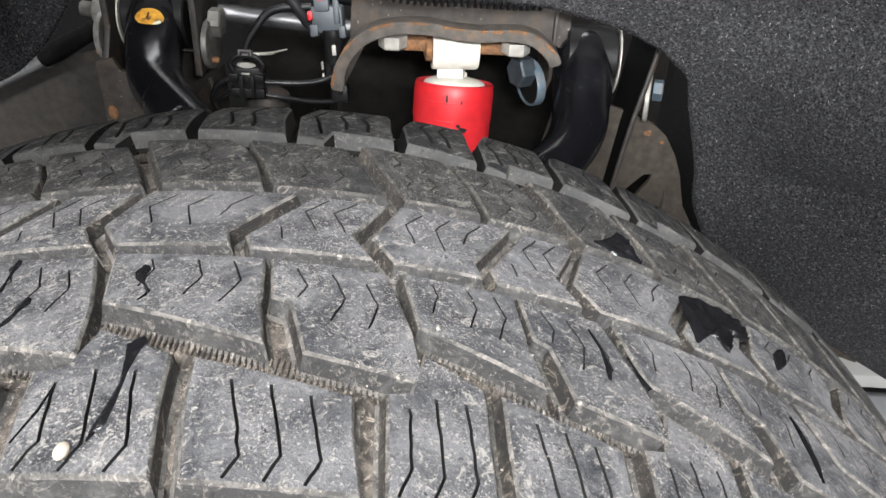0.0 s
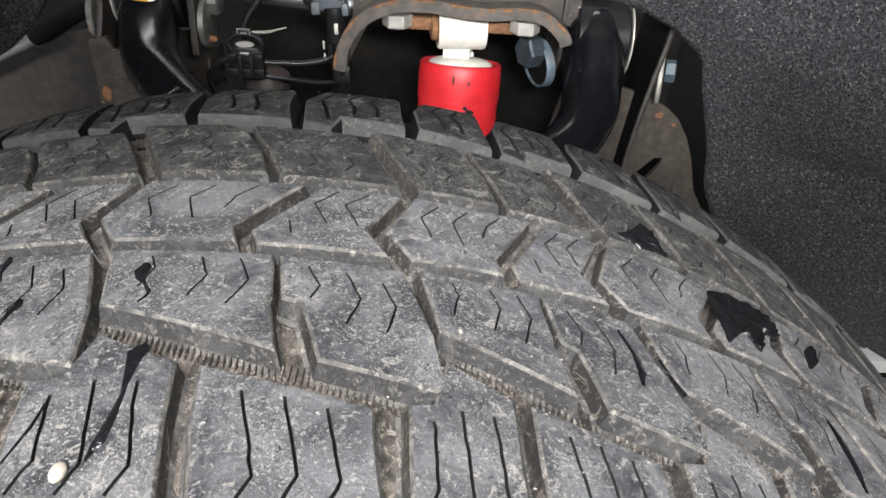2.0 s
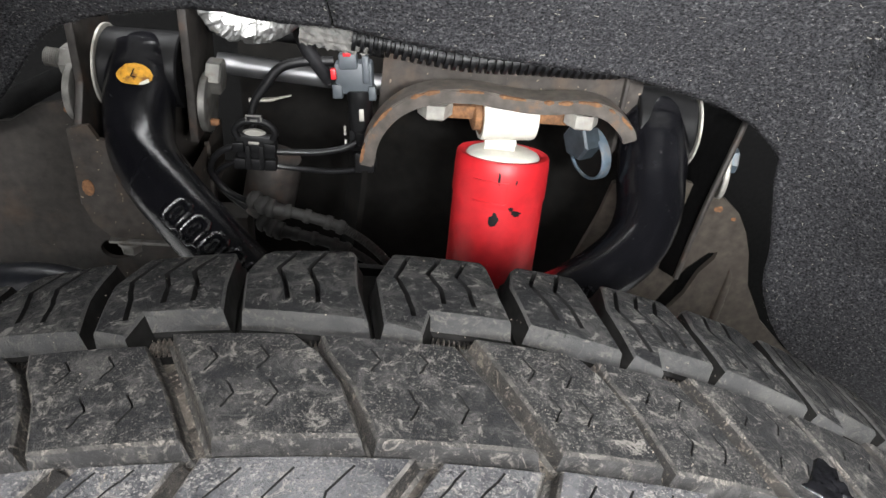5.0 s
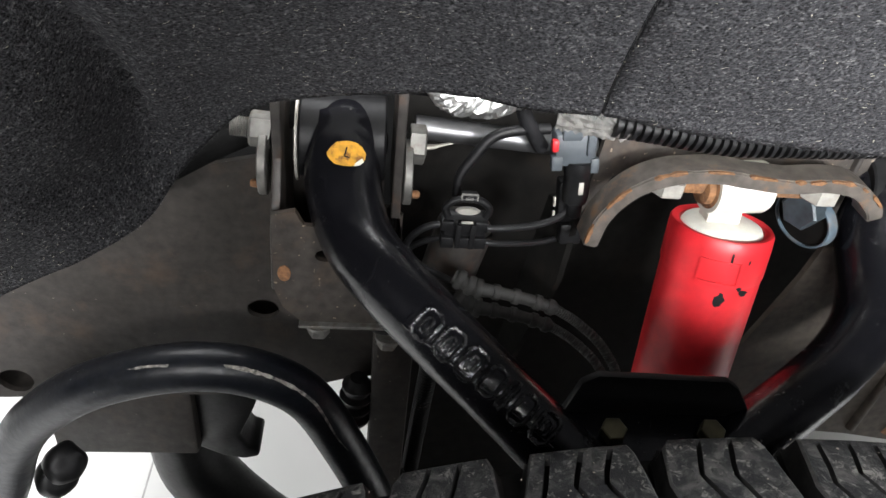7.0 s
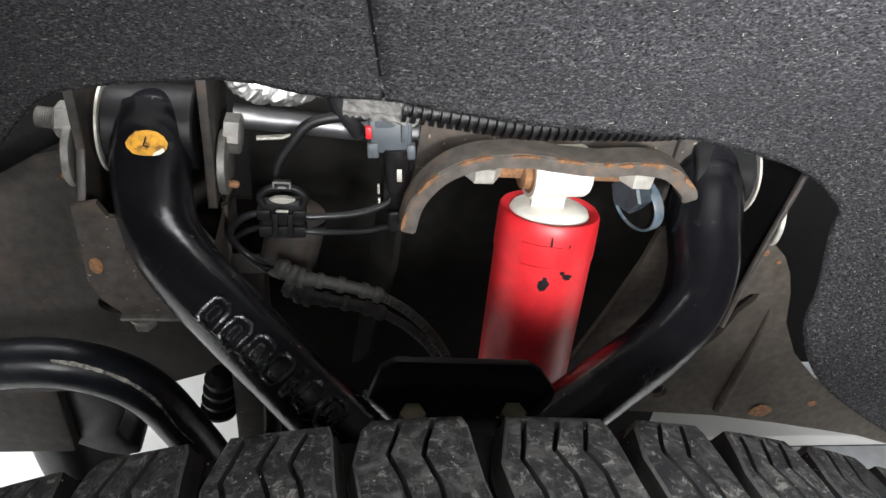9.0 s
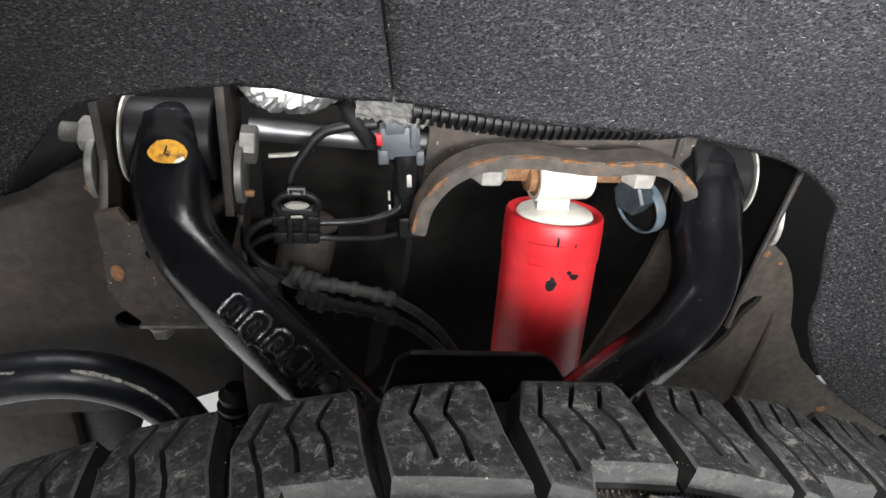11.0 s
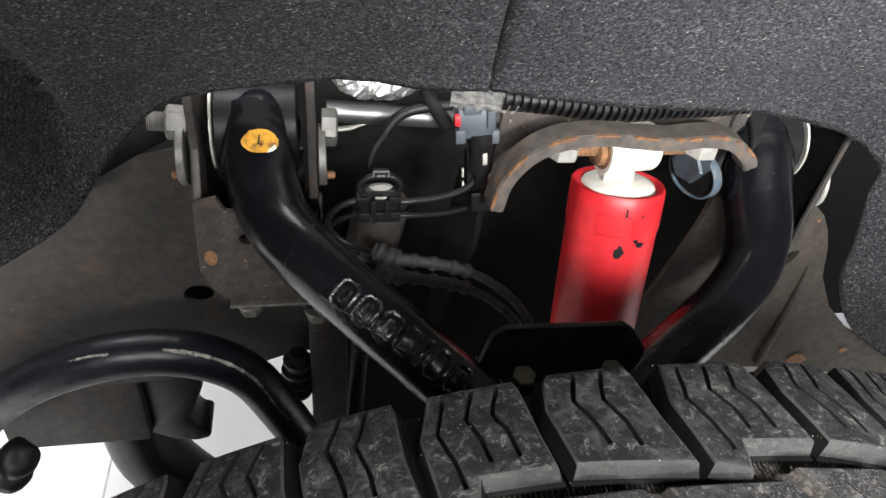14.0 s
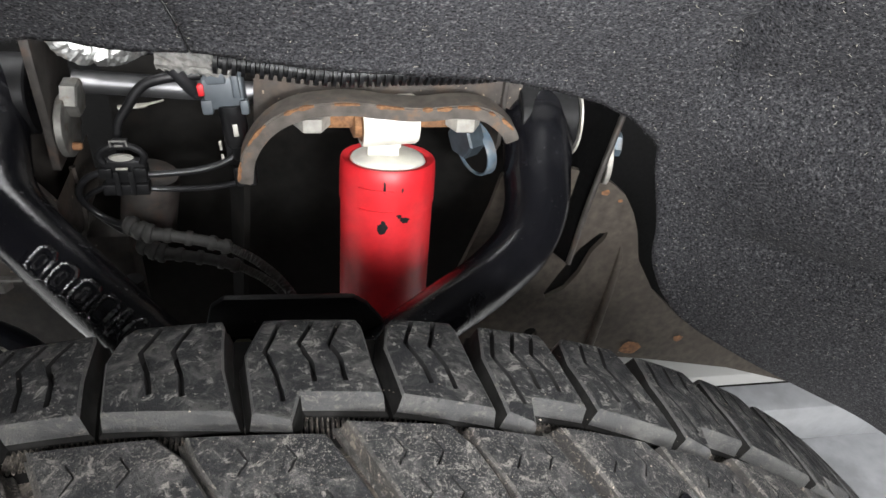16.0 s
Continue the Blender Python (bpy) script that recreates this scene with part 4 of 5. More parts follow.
shock = thing("shock_absorber", "shock absorber with scuffed red sleeve and white top eye", "shock absorber")
top = Vector((0.0635, 0.431, 0.806))
low = Vector((0.0575, 0.374, 0.53))
d = (top - low).normalized()
M = aim(top, d)
bm = bmesh.new()
lathe(bm, [(0.0385, -0.30), (0.0400, -0.040), (0.0401, -0.0385), (0.0410, -0.035), (0.0412, -0.012), (0.0405, -0.002), (0.0393, 0.0), (0.0365, 0.0002), (0.0335, -0.0012), (0.0325, -0.004), (0.0325, -0.02)], 64, M)
for v in bm.verts:
    v.co += 0.0006 * noise.noise(v.co * 45) * (v.co - top).normalized()
sleeve = part("sleeve", bm, RED, shock, "bright red plastic sleeve with black scuffs")
bm = bmesh.new()
lathe(bm, [(0.0322, -0.012), (0.0322, -0.003), (0.0305, 0.0002), (0.025, 0.0026), (0.017, 0.0042), (0.012, 0.0045)], 48, M)
part("cap", bm, WHITE, shock, "white plastic cap")
bm = bmesh.new()
box(bm, (-0.009, -0.011, -0.002), (0.0175, 0.011, 0.016), 0.002)
box(bm, (-0.011, -0.0165, 0.001), (0.012, -0.009, 0.0085), 0.0012)
box(bm, (-0.004, -0.0185, 0.002), (0.004, -0.014, 0.006), 0.0008)
bm.transform(M)
part("neck", bm, WHITE, shock)
bm = bmesh.new()
lathe(bm, [(0.013, -0.0225), (0.0195, -0.0225), (0.0205, -0.0205), (0.0205, 0.0215), (0.0195, 0.0235), (0.013, 0.0235)], 40, aim((0.0615, 0.431, 0.840), (1, 0.12, 0)))
top_eye = part("top_eye", bm, WHITE, shock, "glossy white painted eye")
bm = bmesh.new()
lathe(bm, [(0.0165, -0.003), (0.0165, 0.0), (0.015, 0.0008), (0.013, 0.001), (0.0125, 0.006), (0.007, 0.008)], 28, aim((0.0393, 0.4282, 0.840), (-1, -0.12, 0)))
part("bushing", bm, RUST, top_eye, "rusty bushing sleeve")
bm = bmesh.new()
box(bm, (-0.003, 0.420, 0.838), (0.125, 0.44, 0.850), 0.003)
part("bar_pin", bm, RUST, shock, "rusty bar pin")
q0 = M.inverted() @ Vector((0.050, 0.388, 0.79))
g = math.degrees(math.atan2(q0.y, q0.x))
for z0, z1, g0, g1 in ((-0.017, -0.0158, g - 20, g + 20), (-0.0352, -0.034, g - 20, g + 20), (-0.0352, -0.0158, g - 21.5, g - 20), (-0.0352, -0.0158, g + 20, g + 21.5)):
    bm = bmesh.new()
    cols = [[bm.verts.new(M @ Vector((rr * math.cos(radians(g0 + (g1 - g0) * k / 8)), rr * math.sin(radians(g0 + (g1 - g0) * k / 8)), z))) for rr, z in ((0.0408, z0), (0.0427, z0), (0.0427, z1), (0.0408, z1))] for k in range(9)]
    for a, b in zip(cols, cols[1:]):
        for k in range(4):
            bm.faces.new((a[k], a[(k + 1) % 4], b[(k + 1) % 4], b[k]))
    bmesh.ops.recalc_face_normals(bm, faces=bm.faces)
    part("raised_panel_edge", bm, RED, sleeve)
for place, w, h in (((0.054, 0.375, 0.768), 0.0042, 0.0062), ((0.071, 0.373, 0.781), 0.0030, 0.0045), ((0.077, 0.375, 0.774), 0.0045, 0.0026), ((0.056, 0.383, 0.803), 0.0011, 0.0055), ((0.072, 0.385, 0.80), 0.0009, 0.002)):
    q0 = M.inverted() @ Vector(place)
    ang, z = math.atan2(q0.y, q0.x), q0.z
    bm = bmesh.new()
    ring, n = [], 18
    r = 0.0417 if z > -0.036 else 0.0404
    for k in range(n):
        t = k * 2 * math.pi / n
        q = 1 + 0.55 * noise.noise(Vector((ang * 9 + 1.6 * math.cos(t), z * 300 + 1.6 * math.sin(t), 0)))
        aa, zz = ang + w * q * math.cos(t) / r, z + h * q * math.sin(t)
        ring.append(bm.verts.new(M @ Vector((r * math.cos(aa), r * math.sin(aa), zz))))
    c = bm.verts.new(M @ Vector(((r + 0.0003) * math.cos(ang), (r + 0.0003) * math.sin(ang), z)))
    for k in range(n):
        bm.faces.new((c, ring[k], ring[(k + 1) % n]))
    bmesh.ops.recalc_face_normals(bm, faces=bm.faces)
    part("scuff", bm, PLASTIC, sleeve, "black scuff mark")

# ---- upper control arm ----
arm = thing("upper_control_arm", "gloss black tubular upper control arm with raised lettering", "control arm")
front_line = [(-0.239, 0.471, 0.865), (-0.239, 0.467, 0.863), (-0.239, 0.462, 0.860), (-0.239, 0.456, 0.857), (-0.239, 0.4485, 0.8525), (-0.239, 0.441, 0.847), (-0.236, 0.416, 0.8265), (-0.2255, 0.3835, 0.811), (-0.204, 0.351, 0.801), (-0.169, 0.3175, 0.7845), (-0.132, 0.2875, 0.7645), (-0.092, 0.2575, 0.7405), (-0.06, 0.2355, 0.7215)]
bm = bmesh.new()
FRONT_R = [0.029, 0.0292, 0.0292, 0.0290, 0.0288, 0.0286, 0.0275, 0.0256, 0.0245, 0.0240, 0.0235, 0.0235, 0.0235]
tube(bm, front_line[3:], FRONT_R[3:], 32, 8)
bmesh.ops.create_uvsphere(bm, u_segments=32, v_segments=20, radius=0.0316, matrix=Matrix.Translation((-0.237, 0.450, 0.8500)))
part("front_tube", bm, BLACK, arm)
rear_line = [(0.197, 0.472, 0.8415), (0.197, 0.468, 0.840), (0.197, 0.463, 0.837), (0.197, 0.457, 0.833), (0.197, 0.450, 0.827), (0.196, 0.443, 0.820), (0.194, 0.423, 0.797), (0.190, 0.396, 0.774), (0.172, 0.366, 0.756), (0.137, 0.335, 0.7455), (0.098, 0.309, 0.738), (0.05, 0.28, 0.725), (0.02, 0.26, 0.714)]
bm = bmesh.new()
REAR_R = [0.0315, 0.0315, 0.0315, 0.0315, 0.0315, 0.0312, 0.0298, 0.0280, 0.0255, 0.0235, 0.0230, 0.0228, 0.0225]
tube(bm, rear_line[3:], REAR_R[3:], 32, 8)
bmesh.ops.create_uvsphere(bm, u_segments=32, v_segments=20, radius=0.0322, matrix=Matrix.Translation((0.197, 0.453, 0.829)))
part("rear_tube", bm, BLACK, arm)
for x0, x1, z, r, end in ((-0.270, -0.2075, 0.8495, 0.0312, -1), (0.175, 0.226, 0.830, 0.0325, 1)):
    bm = bmesh.new()
    part("pivot_barrel", lathe(bm, [(0.017, 0), (r - 0.0015, 0), (r, 0.0015), (r, x1 - x0 - 0.0015), (r - 0.0015, x1 - x0), (0.017, x1 - x0)], 40, aim((x0, 0.458, z), (1, 0, 0))), PLASTIC, arm)
    bm = bmesh.new()
    part("bushing_flange", lathe(bm, [(0.012, 0), (r + 0.0025, 0), (r + 0.003, 0.0006), (r + 0.003, 0.0018), (0.012, 0.0022)], 40, aim((x0 - 0.0004 if end < 0 else x1 + 0.0004, 0.458, z), (end, 0, 0))), BUSH, arm, "pale bushing flange")
bm = bmesh.new()
plate(bm, [(-0.082, 0.292, 0.735), (-0.074, 0.291, 0.768), (-0.064, 0.290, 0.7765), (0.026, 0.290, 0.7735), (0.036, 0.290, 0.766), (0.050, 0.290, 0.745), (0.055, 0.290, 0.70), (-0.078, 0.292, 0.70)], 0.006, "y", 0.0015)
part("cross_plate", bm, PLASTIC, arm)
bm = bmesh.new()
plate(bm, [(-0.085, 0.300, 0.732), (0.07, 0.300, 0.732), (0.045, 0.235, 0.728), (-0.06, 0.238, 0.728)], 0.008, "z", 0.002)
part("ball_joint_plate", bm, BLACK, arm)
bm = bmesh.new()
part("ball_joint", lathe(bm, [(0.030, -0.03), (0.032, -0.01), (0.030, 0.004), (0.024, 0.012), (0.010, 0.015)], 32, aim((-0.008, 0.262, 0.722), (0, 0, 1))), BLACK, arm)
for x in (-0.052, 0.016):
    bolt((x, 0.272, 0.741), (0, -0.2, 1), 0.009, 0.008, "dull yellow zinc bolt on the ball joint plate", BRASS, 0, 0, None)
path = spline(front_line, 8)


def arm_frame(s):
    """A pose on the front tube at a share of its length: x along the tube, z outwards towards the open side."""
    f = s * (len(path) - 1)
    k = min(int(f), len(path) - 2)
    p = path[k].lerp(path[k + 1], f - k)
    t = (path[k + 1] - path[k]).normalized()
    out = Vector((-0.12, -0.78, 0.62))
    out = (out - t * out.dot(t)).normalized()
    side = out.cross(t)
    return p, t, side, out


def on_arm(s, turn):
    """A pose on the front tube's skin, turned about the tube: x along it, z outwards."""
    p, t, side, out = arm_frame(s)
    c, k = math.cos(turn), math.sin(turn)
    out, side = out * c + side * k, side * c - out * k
    m = Matrix((t, side, out)).transposed().to_4x4()
    m.translation = p + out * float(np.interp(s, np.linspace(0, 1, 13), FRONT_R))
    return m


# a raised pad and plain raised loops where the maker's name stands
bm = bmesh.new()
rim = []
for s, turn in [(0.722, 0.02)] + [(0.722 + 0.0165 * k, -0.42 + 0.045 * k) for k in range(12)]:
    rim.append(on_arm(s, turn).translation)
part("pad_edge", tube(bm, rim, 0.0009, 8, 3), BLACK, arm)
for s, turn, w, filled in ((0.740, 0.02, 0.0070, 0), (0.769, 0.07, 0.0070, 0), (0.798, 0.12, 0.0070, 0), (0.824, 0.17, 0.0058, 2), (0.843, 0.21, 0.0020, 2), (0.861, 0.25, 0.0054, 2), (0.886, 0.31, 0.0062, 0)):
    h = 0.0104
    loop = [(-w, -h * 0.7), (-w, 0), (-w, h * 0.7), (-w * 0.55, h), (w * 0.55, h), (w, h * 0.7), (w, 0), (w, -h * 0.7), (w * 0.55, -h), (-w * 0.55, -h), (-w, -h * 0.7)]
    g = bmesh.new()
    curve = 0.5 / FRONT_R[9]
    tube(g, [(x, y, 0.0009 - curve * y * y) for x, y in loop], 0.0017, 8, 1)
    if filled == 0:
        tube(g, [(x * 0.35, y * 0.5, 0.0007 - curve * y * y * 0.25) for x, y in loop], 0.0012, 6, 1)
    g.transform(on_arm(s, turn))
    part("raised_bar", g, RAISEDSHEEN, arm)
m = on_arm(0.451, 0.26) @ Matrix.Translation((0, 0, 0.0002))
bm = bmesh.new()
ring = []
for k in range(26):
    a = k * 2 * math.pi / 26
    q = 1 + 0.10 * noise.noise(Vector((math.cos(a) * 3, math.sin(a) * 3, 2)))
    x, y = 0.0092 * q * math.cos(a), 0.0135 * q * math.sin(a)
    ring.append(bm.verts.new(m @ Vector((x, y, 0.0009 - y * y / 0.055))))
c = bm.verts.new(m @ Vector((0, 0, 0.0011)))
for k in range(26):
    bm.faces.new((c, ring[k], ring[(k + 1) % 26]))
sticker = part("sticker", bm, YELLOW, None)
tagged(sticker, "torn yellow oval sticker on the black arm", "sticker")
fc = bpy.data.curves.new("letter", "FONT")
fc.body, fc.size, fc.extrude, fc.align_x, fc.align_y = "L", 0.0105 * UNIT, 0.0002 * UNIT, "CENTER", "CENTER"
fc.materials.append(PLASTIC)
letter = new("letter", fc)
letter.parent = sticker
letter.matrix_world = Matrix.Scale(UNIT, 4) @ m @ Matrix.Translation((0, 0, 0.0013)) @ Matrix.Rotation(radians(75), 4, "Z") @ Matrix.Scale(1 / UNIT, 4)

bm = bmesh.new()
ring = [bm.verts.new(m @ Vector((x, y, 0.0016 - y * y / 0.055))) for x, y in ((0.0095, 0.004), (0.0068, 0.0055), (0.0030, 0.0105), (0.0055, 0.0118), (0.0082, 0.0085))]
bm.faces.new(ring)
part("peeled_corner", bm, WHITE, sticker, "white torn paper backing")

# rear pivot: flange, cam and bolts
rear_bracket = thing("rear_pivot_bracket", "thin steel flange carrying the rear arm pivot", "bracket")
bm = bmesh.new()
# the plate's shaded face is painted black; only its edge shows steel
part("flange", plate(bm, [(0.262, 0.425, 0.88), (0.259, 0.425, 0.842), (0.244, 0.415, 0.77), (0.234, 0.408, 0.70), (0.234, 0.50, 0.66), (0.258, 0.50, 0.90)], 0.004, "x", 0.001), BLACKSHADE, rear_bracket, "steel flange plate with shade in its black colour")
bm = bmesh.new()
part("flange_edge", tube(bm, [(0.265, 0.424, 0.885), (0.2615, 0.424, 0.842), (0.2465, 0.414, 0.77), (0.2365, 0.407, 0.70)], 0.0028, 8, 4), STEELDARK, rear_bracket, "bare steel edge of the flange")
bm = bmesh.new()
part("inner_flange", plate(bm, [(0.160, 0.442, 0.90), (0.160, 0.442, 0.81), (0.153, 0.452, 0.782), (0.153, 0.50, 0.775), (0.157, 0.50, 0.90)], 0.004, "x", 0.001), STEELDARK, rear_bracket)
bm = bmesh.new()
part("top_lip", tube(bm, [(0.165, 0.424, 0.8985), (0.20, 0.422, 0.892), (0.235, 0.42, 0.882), (0.256, 0.421, 0.872), (0.262, 0.424, 0.862)], 0.0026, 8, 5, flat=1.5), STEELDARK, rear_bracket)
cam_plate = thing("alignment_cam", "pale zinc cam washer outside the rear flange", "cam plate", "alignment cams")
bm = bmesh.new()
part("cam_disc", lathe(bm, [(0.030, 0), (0.031, 0.001), (0.031, 0.004), (0.029, 0.005)], 32, aim((0.2655, 0.452, 0.796), (1, -0.25, 0.05)) @ Matrix.Diagonal((1.15, 0.9, 1, 1))), BUSH, cam_plate)
bolt((0.277, 0.466, 0.796), (1, -0.25, 0.05), 0.0115, 0.010, "blue zinc nut on the rear pivot", BLUE)
bolt((0.138, 0.443, 0.818), (-0.85, -0.5, 0.0), 0.0165, 0.016, "dull blue-zinc pivot bolt head inside the mount", HEXBLUE)
cam_plate = thing("alignment_cam", "blue-zinc cam washer under the pivot bolt", "cam plate", "alignment cams")
CUP = aim((0.1475, 0.449, 0.804), (-0.93, -0.36, -0.06)) @ Matrix.Diagonal((1.15, 0.95, 1, 1))
bm = bmesh.new()
lathe(bm, [(0.0225, 0.0), (0.0245, 0.001), (0.0245, 0.009), (0.0240, 0.0098), (0.0228, 0.0098), (0.0223, 0.004)], 36, CUP)
part("cam_disc", bm, BLUE, cam_plate)
bm = bmesh.new()
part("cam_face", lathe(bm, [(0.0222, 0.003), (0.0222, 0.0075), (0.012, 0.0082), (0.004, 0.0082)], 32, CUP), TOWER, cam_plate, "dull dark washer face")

# gusset behind the rear arm, a pressed triangular plate
gusset = thing("rear_gusset", "brown pressed steel gusset with rust spots", "gusset")
side_pts = [(0.225, 0.47, 0.785), (0.245, 0.46, 0.779), (0.264, 0.452, 0.773), (0.281, 0.45, 0.764), (0.296, 0.45, 0.751), (0.309, 0.45, 0.731), (0.319, 0.45, 0.708), (0.33, 0.448, 0.67), (0.358, 0.446, 0.625), (0.40, 0.445, 0.585), (0.49, 0.444, 0.535), (0.605, 0.443, 0.468), (0.60, 0.443, 0.455), (0.49, 0.443, 0.494), (0.38, 0.443, 0.518), (0.30, 0.443, 0.532), (0.15, 0.443, 0.545), (0.118, 0.46, 0.60), (0.145, 0.47, 0.68), (0.163, 0.47, 0.74), (0.170, 0.47, 0.775), (0.195, 0.47, 0.785)]
slot = [(0.288, 0.707), (0.279, 0.706), (0.262, 0.687), (0.246, 0.655), (0.234, 0.628), (0.238, 0.622), (0.256, 0.634), (0.268, 0.655), (0.276, 0.682), (0.287, 0.699)]
skin = part("skin", holed_plate([(x, z) for x, _, z in side_pts], [slot, (0.229, 0.570, 0.008, 0.009)], 0.006, 0.4445), GUSSET, gusset)
bm = bmesh.new()
part("ridge", tube(bm, [(0.306, 0.4455, 0.69), (0.308, 0.444, 0.67), (0.306, 0.443, 0.62), (0.301, 0.443, 0.543)], [0.001, 0.0035, 0.0042, 0.005], 10), GUSSET, gusset)
for x, z, r in ((0.352, 0.541, 0.013), (0.408, 0.552, 0.006), (0.274, 0.756, 0.0042), (0.291, 0.746, 0.0026)):
    bm = bmesh.new()
    n = 16
    ring = [bm.verts.new((x + r * (1 + 0.4 * noise.noise(Vector((math.cos(k), k * 0.7, x * 50)))) * math.cos(k * 2 * math.pi / n), 0.4425, z + 0.75 * r * (1 + 0.4 * noise.noise(Vector((k * 0.9, x * 40, 1)))) * math.sin(k * 2 * math.pi / n))) for k in range(n)]
    c = bm.verts.new((x, 0.4419, z))
    for k in range(n):
        bm.faces.new((c, ring[k], ring[(k + 1) % n]))
    part("rust_spot", bm, RUST, skin, "orange rust patch")

# ---- behind: rod, foil, loom, plugs and wires ----
bm = bmesh.new()
tube(bm, [(-0.185, 0.475, 0.852), (-0.04, 0.475, 0.842)], 0.0092, 24, 1)
tagged(part("pivot_sleeve", bm, ROD), "satin bare steel rod between the pivots", "rod")
bm = bmesh.new()
tube(bm, [(-0.20, 0.49, 0.882), (-0.10, 0.49, 0.876), (-0.02, 0.49, 0.868)], 0.009, 14, 3)
tagged(part("brake_line", bm, PLASTIC), "black rubber line above the steel rod", "line")
bm = bmesh.new()
tube(bm, [(-0.192, 0.43, 0.925), (-0.182, 0.43, 0.902), (-0.163, 0.43, 0.894), (-0.14, 0.43, 0.897), (-0.118, 0.43, 0.912), (-0.10, 0.43, 0.93)], [0.010, 0.012, 0.013, 0.012, 0.011, 0.01], 26, 12)
for v in bm.verts:
    v.co += Vector((0.011, 0, 0.006)) + Vector((1, 1, 1)) * 0.0022 * noise.noise(v.co * 160) + Vector((0, 1, 0.6)) * 0.0016 * noise.noise(v.co * 420)
tagged(part("foil_wrap", bm, FOIL, smooth=False), "crumpled silver foil heat wrap on a pipe", "foil")
bm = bmesh.new()
n = 40
grid = [[bm.verts.new((-0.102 + 0.050 * i / n, 0.383 + 0.003 * noise.noise(Vector((i * 0.21, j * 0.5, 3))) + 0.004 * (j / 10 - 0.5) ** 2, 0.921 - 0.016 * j / 10 - 0.006 * i / n + (0.003 * noise.noise(Vector((i * 0.4, 7, 1))) if j in (0, 10) else 0))) for j in range(11)] for i in range(n + 1)]
for a, b in zip(grid, grid[1:]):
    for j in range(10):
        bm.faces.new((a[j], b[j], b[j + 1], a[j + 1]))
ob = tagged(part("tape", bm, TAPE, smooth=False), "crumpled grey tape round the loom's end", "tape")
mod = ob.modifiers.new("thickness", "SOLIDIFY")
mod.thickness = 0.0012 * UNIT


def loom(points, radius, pitch, name, label, sides=18, deep=0.3):
    """A corrugated split conduit along a smooth line."""
    line = spline(points, 60)
    length = [0.0]
    for a, b in zip(line, line[1:]):
        length.append(length[-1] + (b - a).length)
    total, pts, rad, z = length[-1], [], [], 0.0
    xs = np.array([list(p) for p in line])
    while z < total:
        for dz, r in ((0, 1), (0.45, 1), (0.55, 1 - deep), (0.95, 1 - deep)):
            q = [float(np.interp(z + dz * pitch, length, xs[:, i])) for i in range(3)]
            pts.append(q)
            rad.append(radius * r)
        z += pitch
    bm = bmesh.new()
    tube(bm, pts, rad, sides, 1)
    return tagged(part(name, bm, PLASTIC), label, "conduit")


loom([(-0.064, 0.386, 0.911), (-0.03, 0.386, 0.907), (0.02, 0.388, 0.9005), (0.07, 0.393, 0.8995), (0.11, 0.399, 0.8975), (0.14, 0.405, 0.897)], 0.0096, 0.0062, "split_loom", "black corrugated split loom along the liner's edge", 22, 0.36)
loom([(-0.158, 0.42, 0.69), (-0.158, 0.42, 0.65), (-0.161, 0.42, 0.59), (-0.165, 0.42, 0.50)], 0.0085, 0.0036, "sensor_conduit", "black corrugated conduit hanging behind the arm")

plug = thing("sensor_plug", "grey and black sensor plug with a red lock tab", "plug")
PM = Matrix.Translation((-0.0665, 0.447, 0.8585)) @ Euler((radians(-8), radians(-5), 0)).to_matrix().to_4x4() @ Matrix.Diagonal((0.95, 1, 1, 1))
bm = bmesh.new()
box(bm, (-0.0165, -0.010, -0.013), (0.0165, 0.010, 0.013), 0.003)
box(bm, (-0.012, -0.012, 0.008), (0.004, -0.002, 0.021), 0.002)
box(bm, (0.008, -0.013, -0.004), (0.014, -0.007, 0.019), 0.0015)
box(bm, (-0.019, -0.011, -0.016), (-0.010, -0.004, -0.004), 0.0015)
box(bm, (0.012, -0.012, -0.018), (0.019, -0.004, -0.006), 0.0015)
bm.transform(PM)
housing = part("housing", bm, GREY, plug, "light grey plug housing")
bm = bmesh.new()
box(bm, (-0.0195, -0.0125, 0.000), (-0.0145, -0.006, 0.009), 0.001)
box(bm, (-0.008, -0.0125, 0.0185), (-0.001, -0.006, 0.0225), 0.001)
bm.transform(PM)
part("lock_tab", bm, RED, housing, "red lock tab")
bm = bmesh.new()
lathe(bm, [(0.012, 0.0), (0.0125, -0.008), (0.0115, -0.010), (0.0115, -0.030), (0.0105, -0.034), (0.007, -0.036), (0.0065, -0.046), (0.0045, -0.048)], 20, PM @ Matrix.Translation((0.004, -0.004, -0.010)) @ Matrix.Diagonal((0.92, 0.92, 1, 1)))
part("boot", bm, PLASTIC, plug)
bm = bmesh.new()
box(bm, (0.0035, -0.0148, -0.034), (0.0075, -0.0135, -0.024), 0.0002)
bm.transform(PM)
part("print_patch", bm, BUSH, plug, "small pale printed mark")
bm = bmesh.new()
box(bm, (-0.012, -0.006, -0.065), (0.006, 0.008, -0.030), 0.002)
box(bm, (-0.009, -0.008, -0.085), (0.010, 0.008, -0.066), 0.003)
bm.transform(PM @ Matrix.Translation((0.004, 0.006, 0)))
socket = part("lower_socket", bm, PLASTIC, plug)
for z in (-0.046, -0.058):
    bm = bmesh.new()
    box(bm, (-0.0125, -0.0015, z - 0.004), (-0.0105, 0.0015, z + 0.004), 0.0004)
    bm.transform(PM)
    part("white_pin", bm, BUSH, socket, "small white pin")

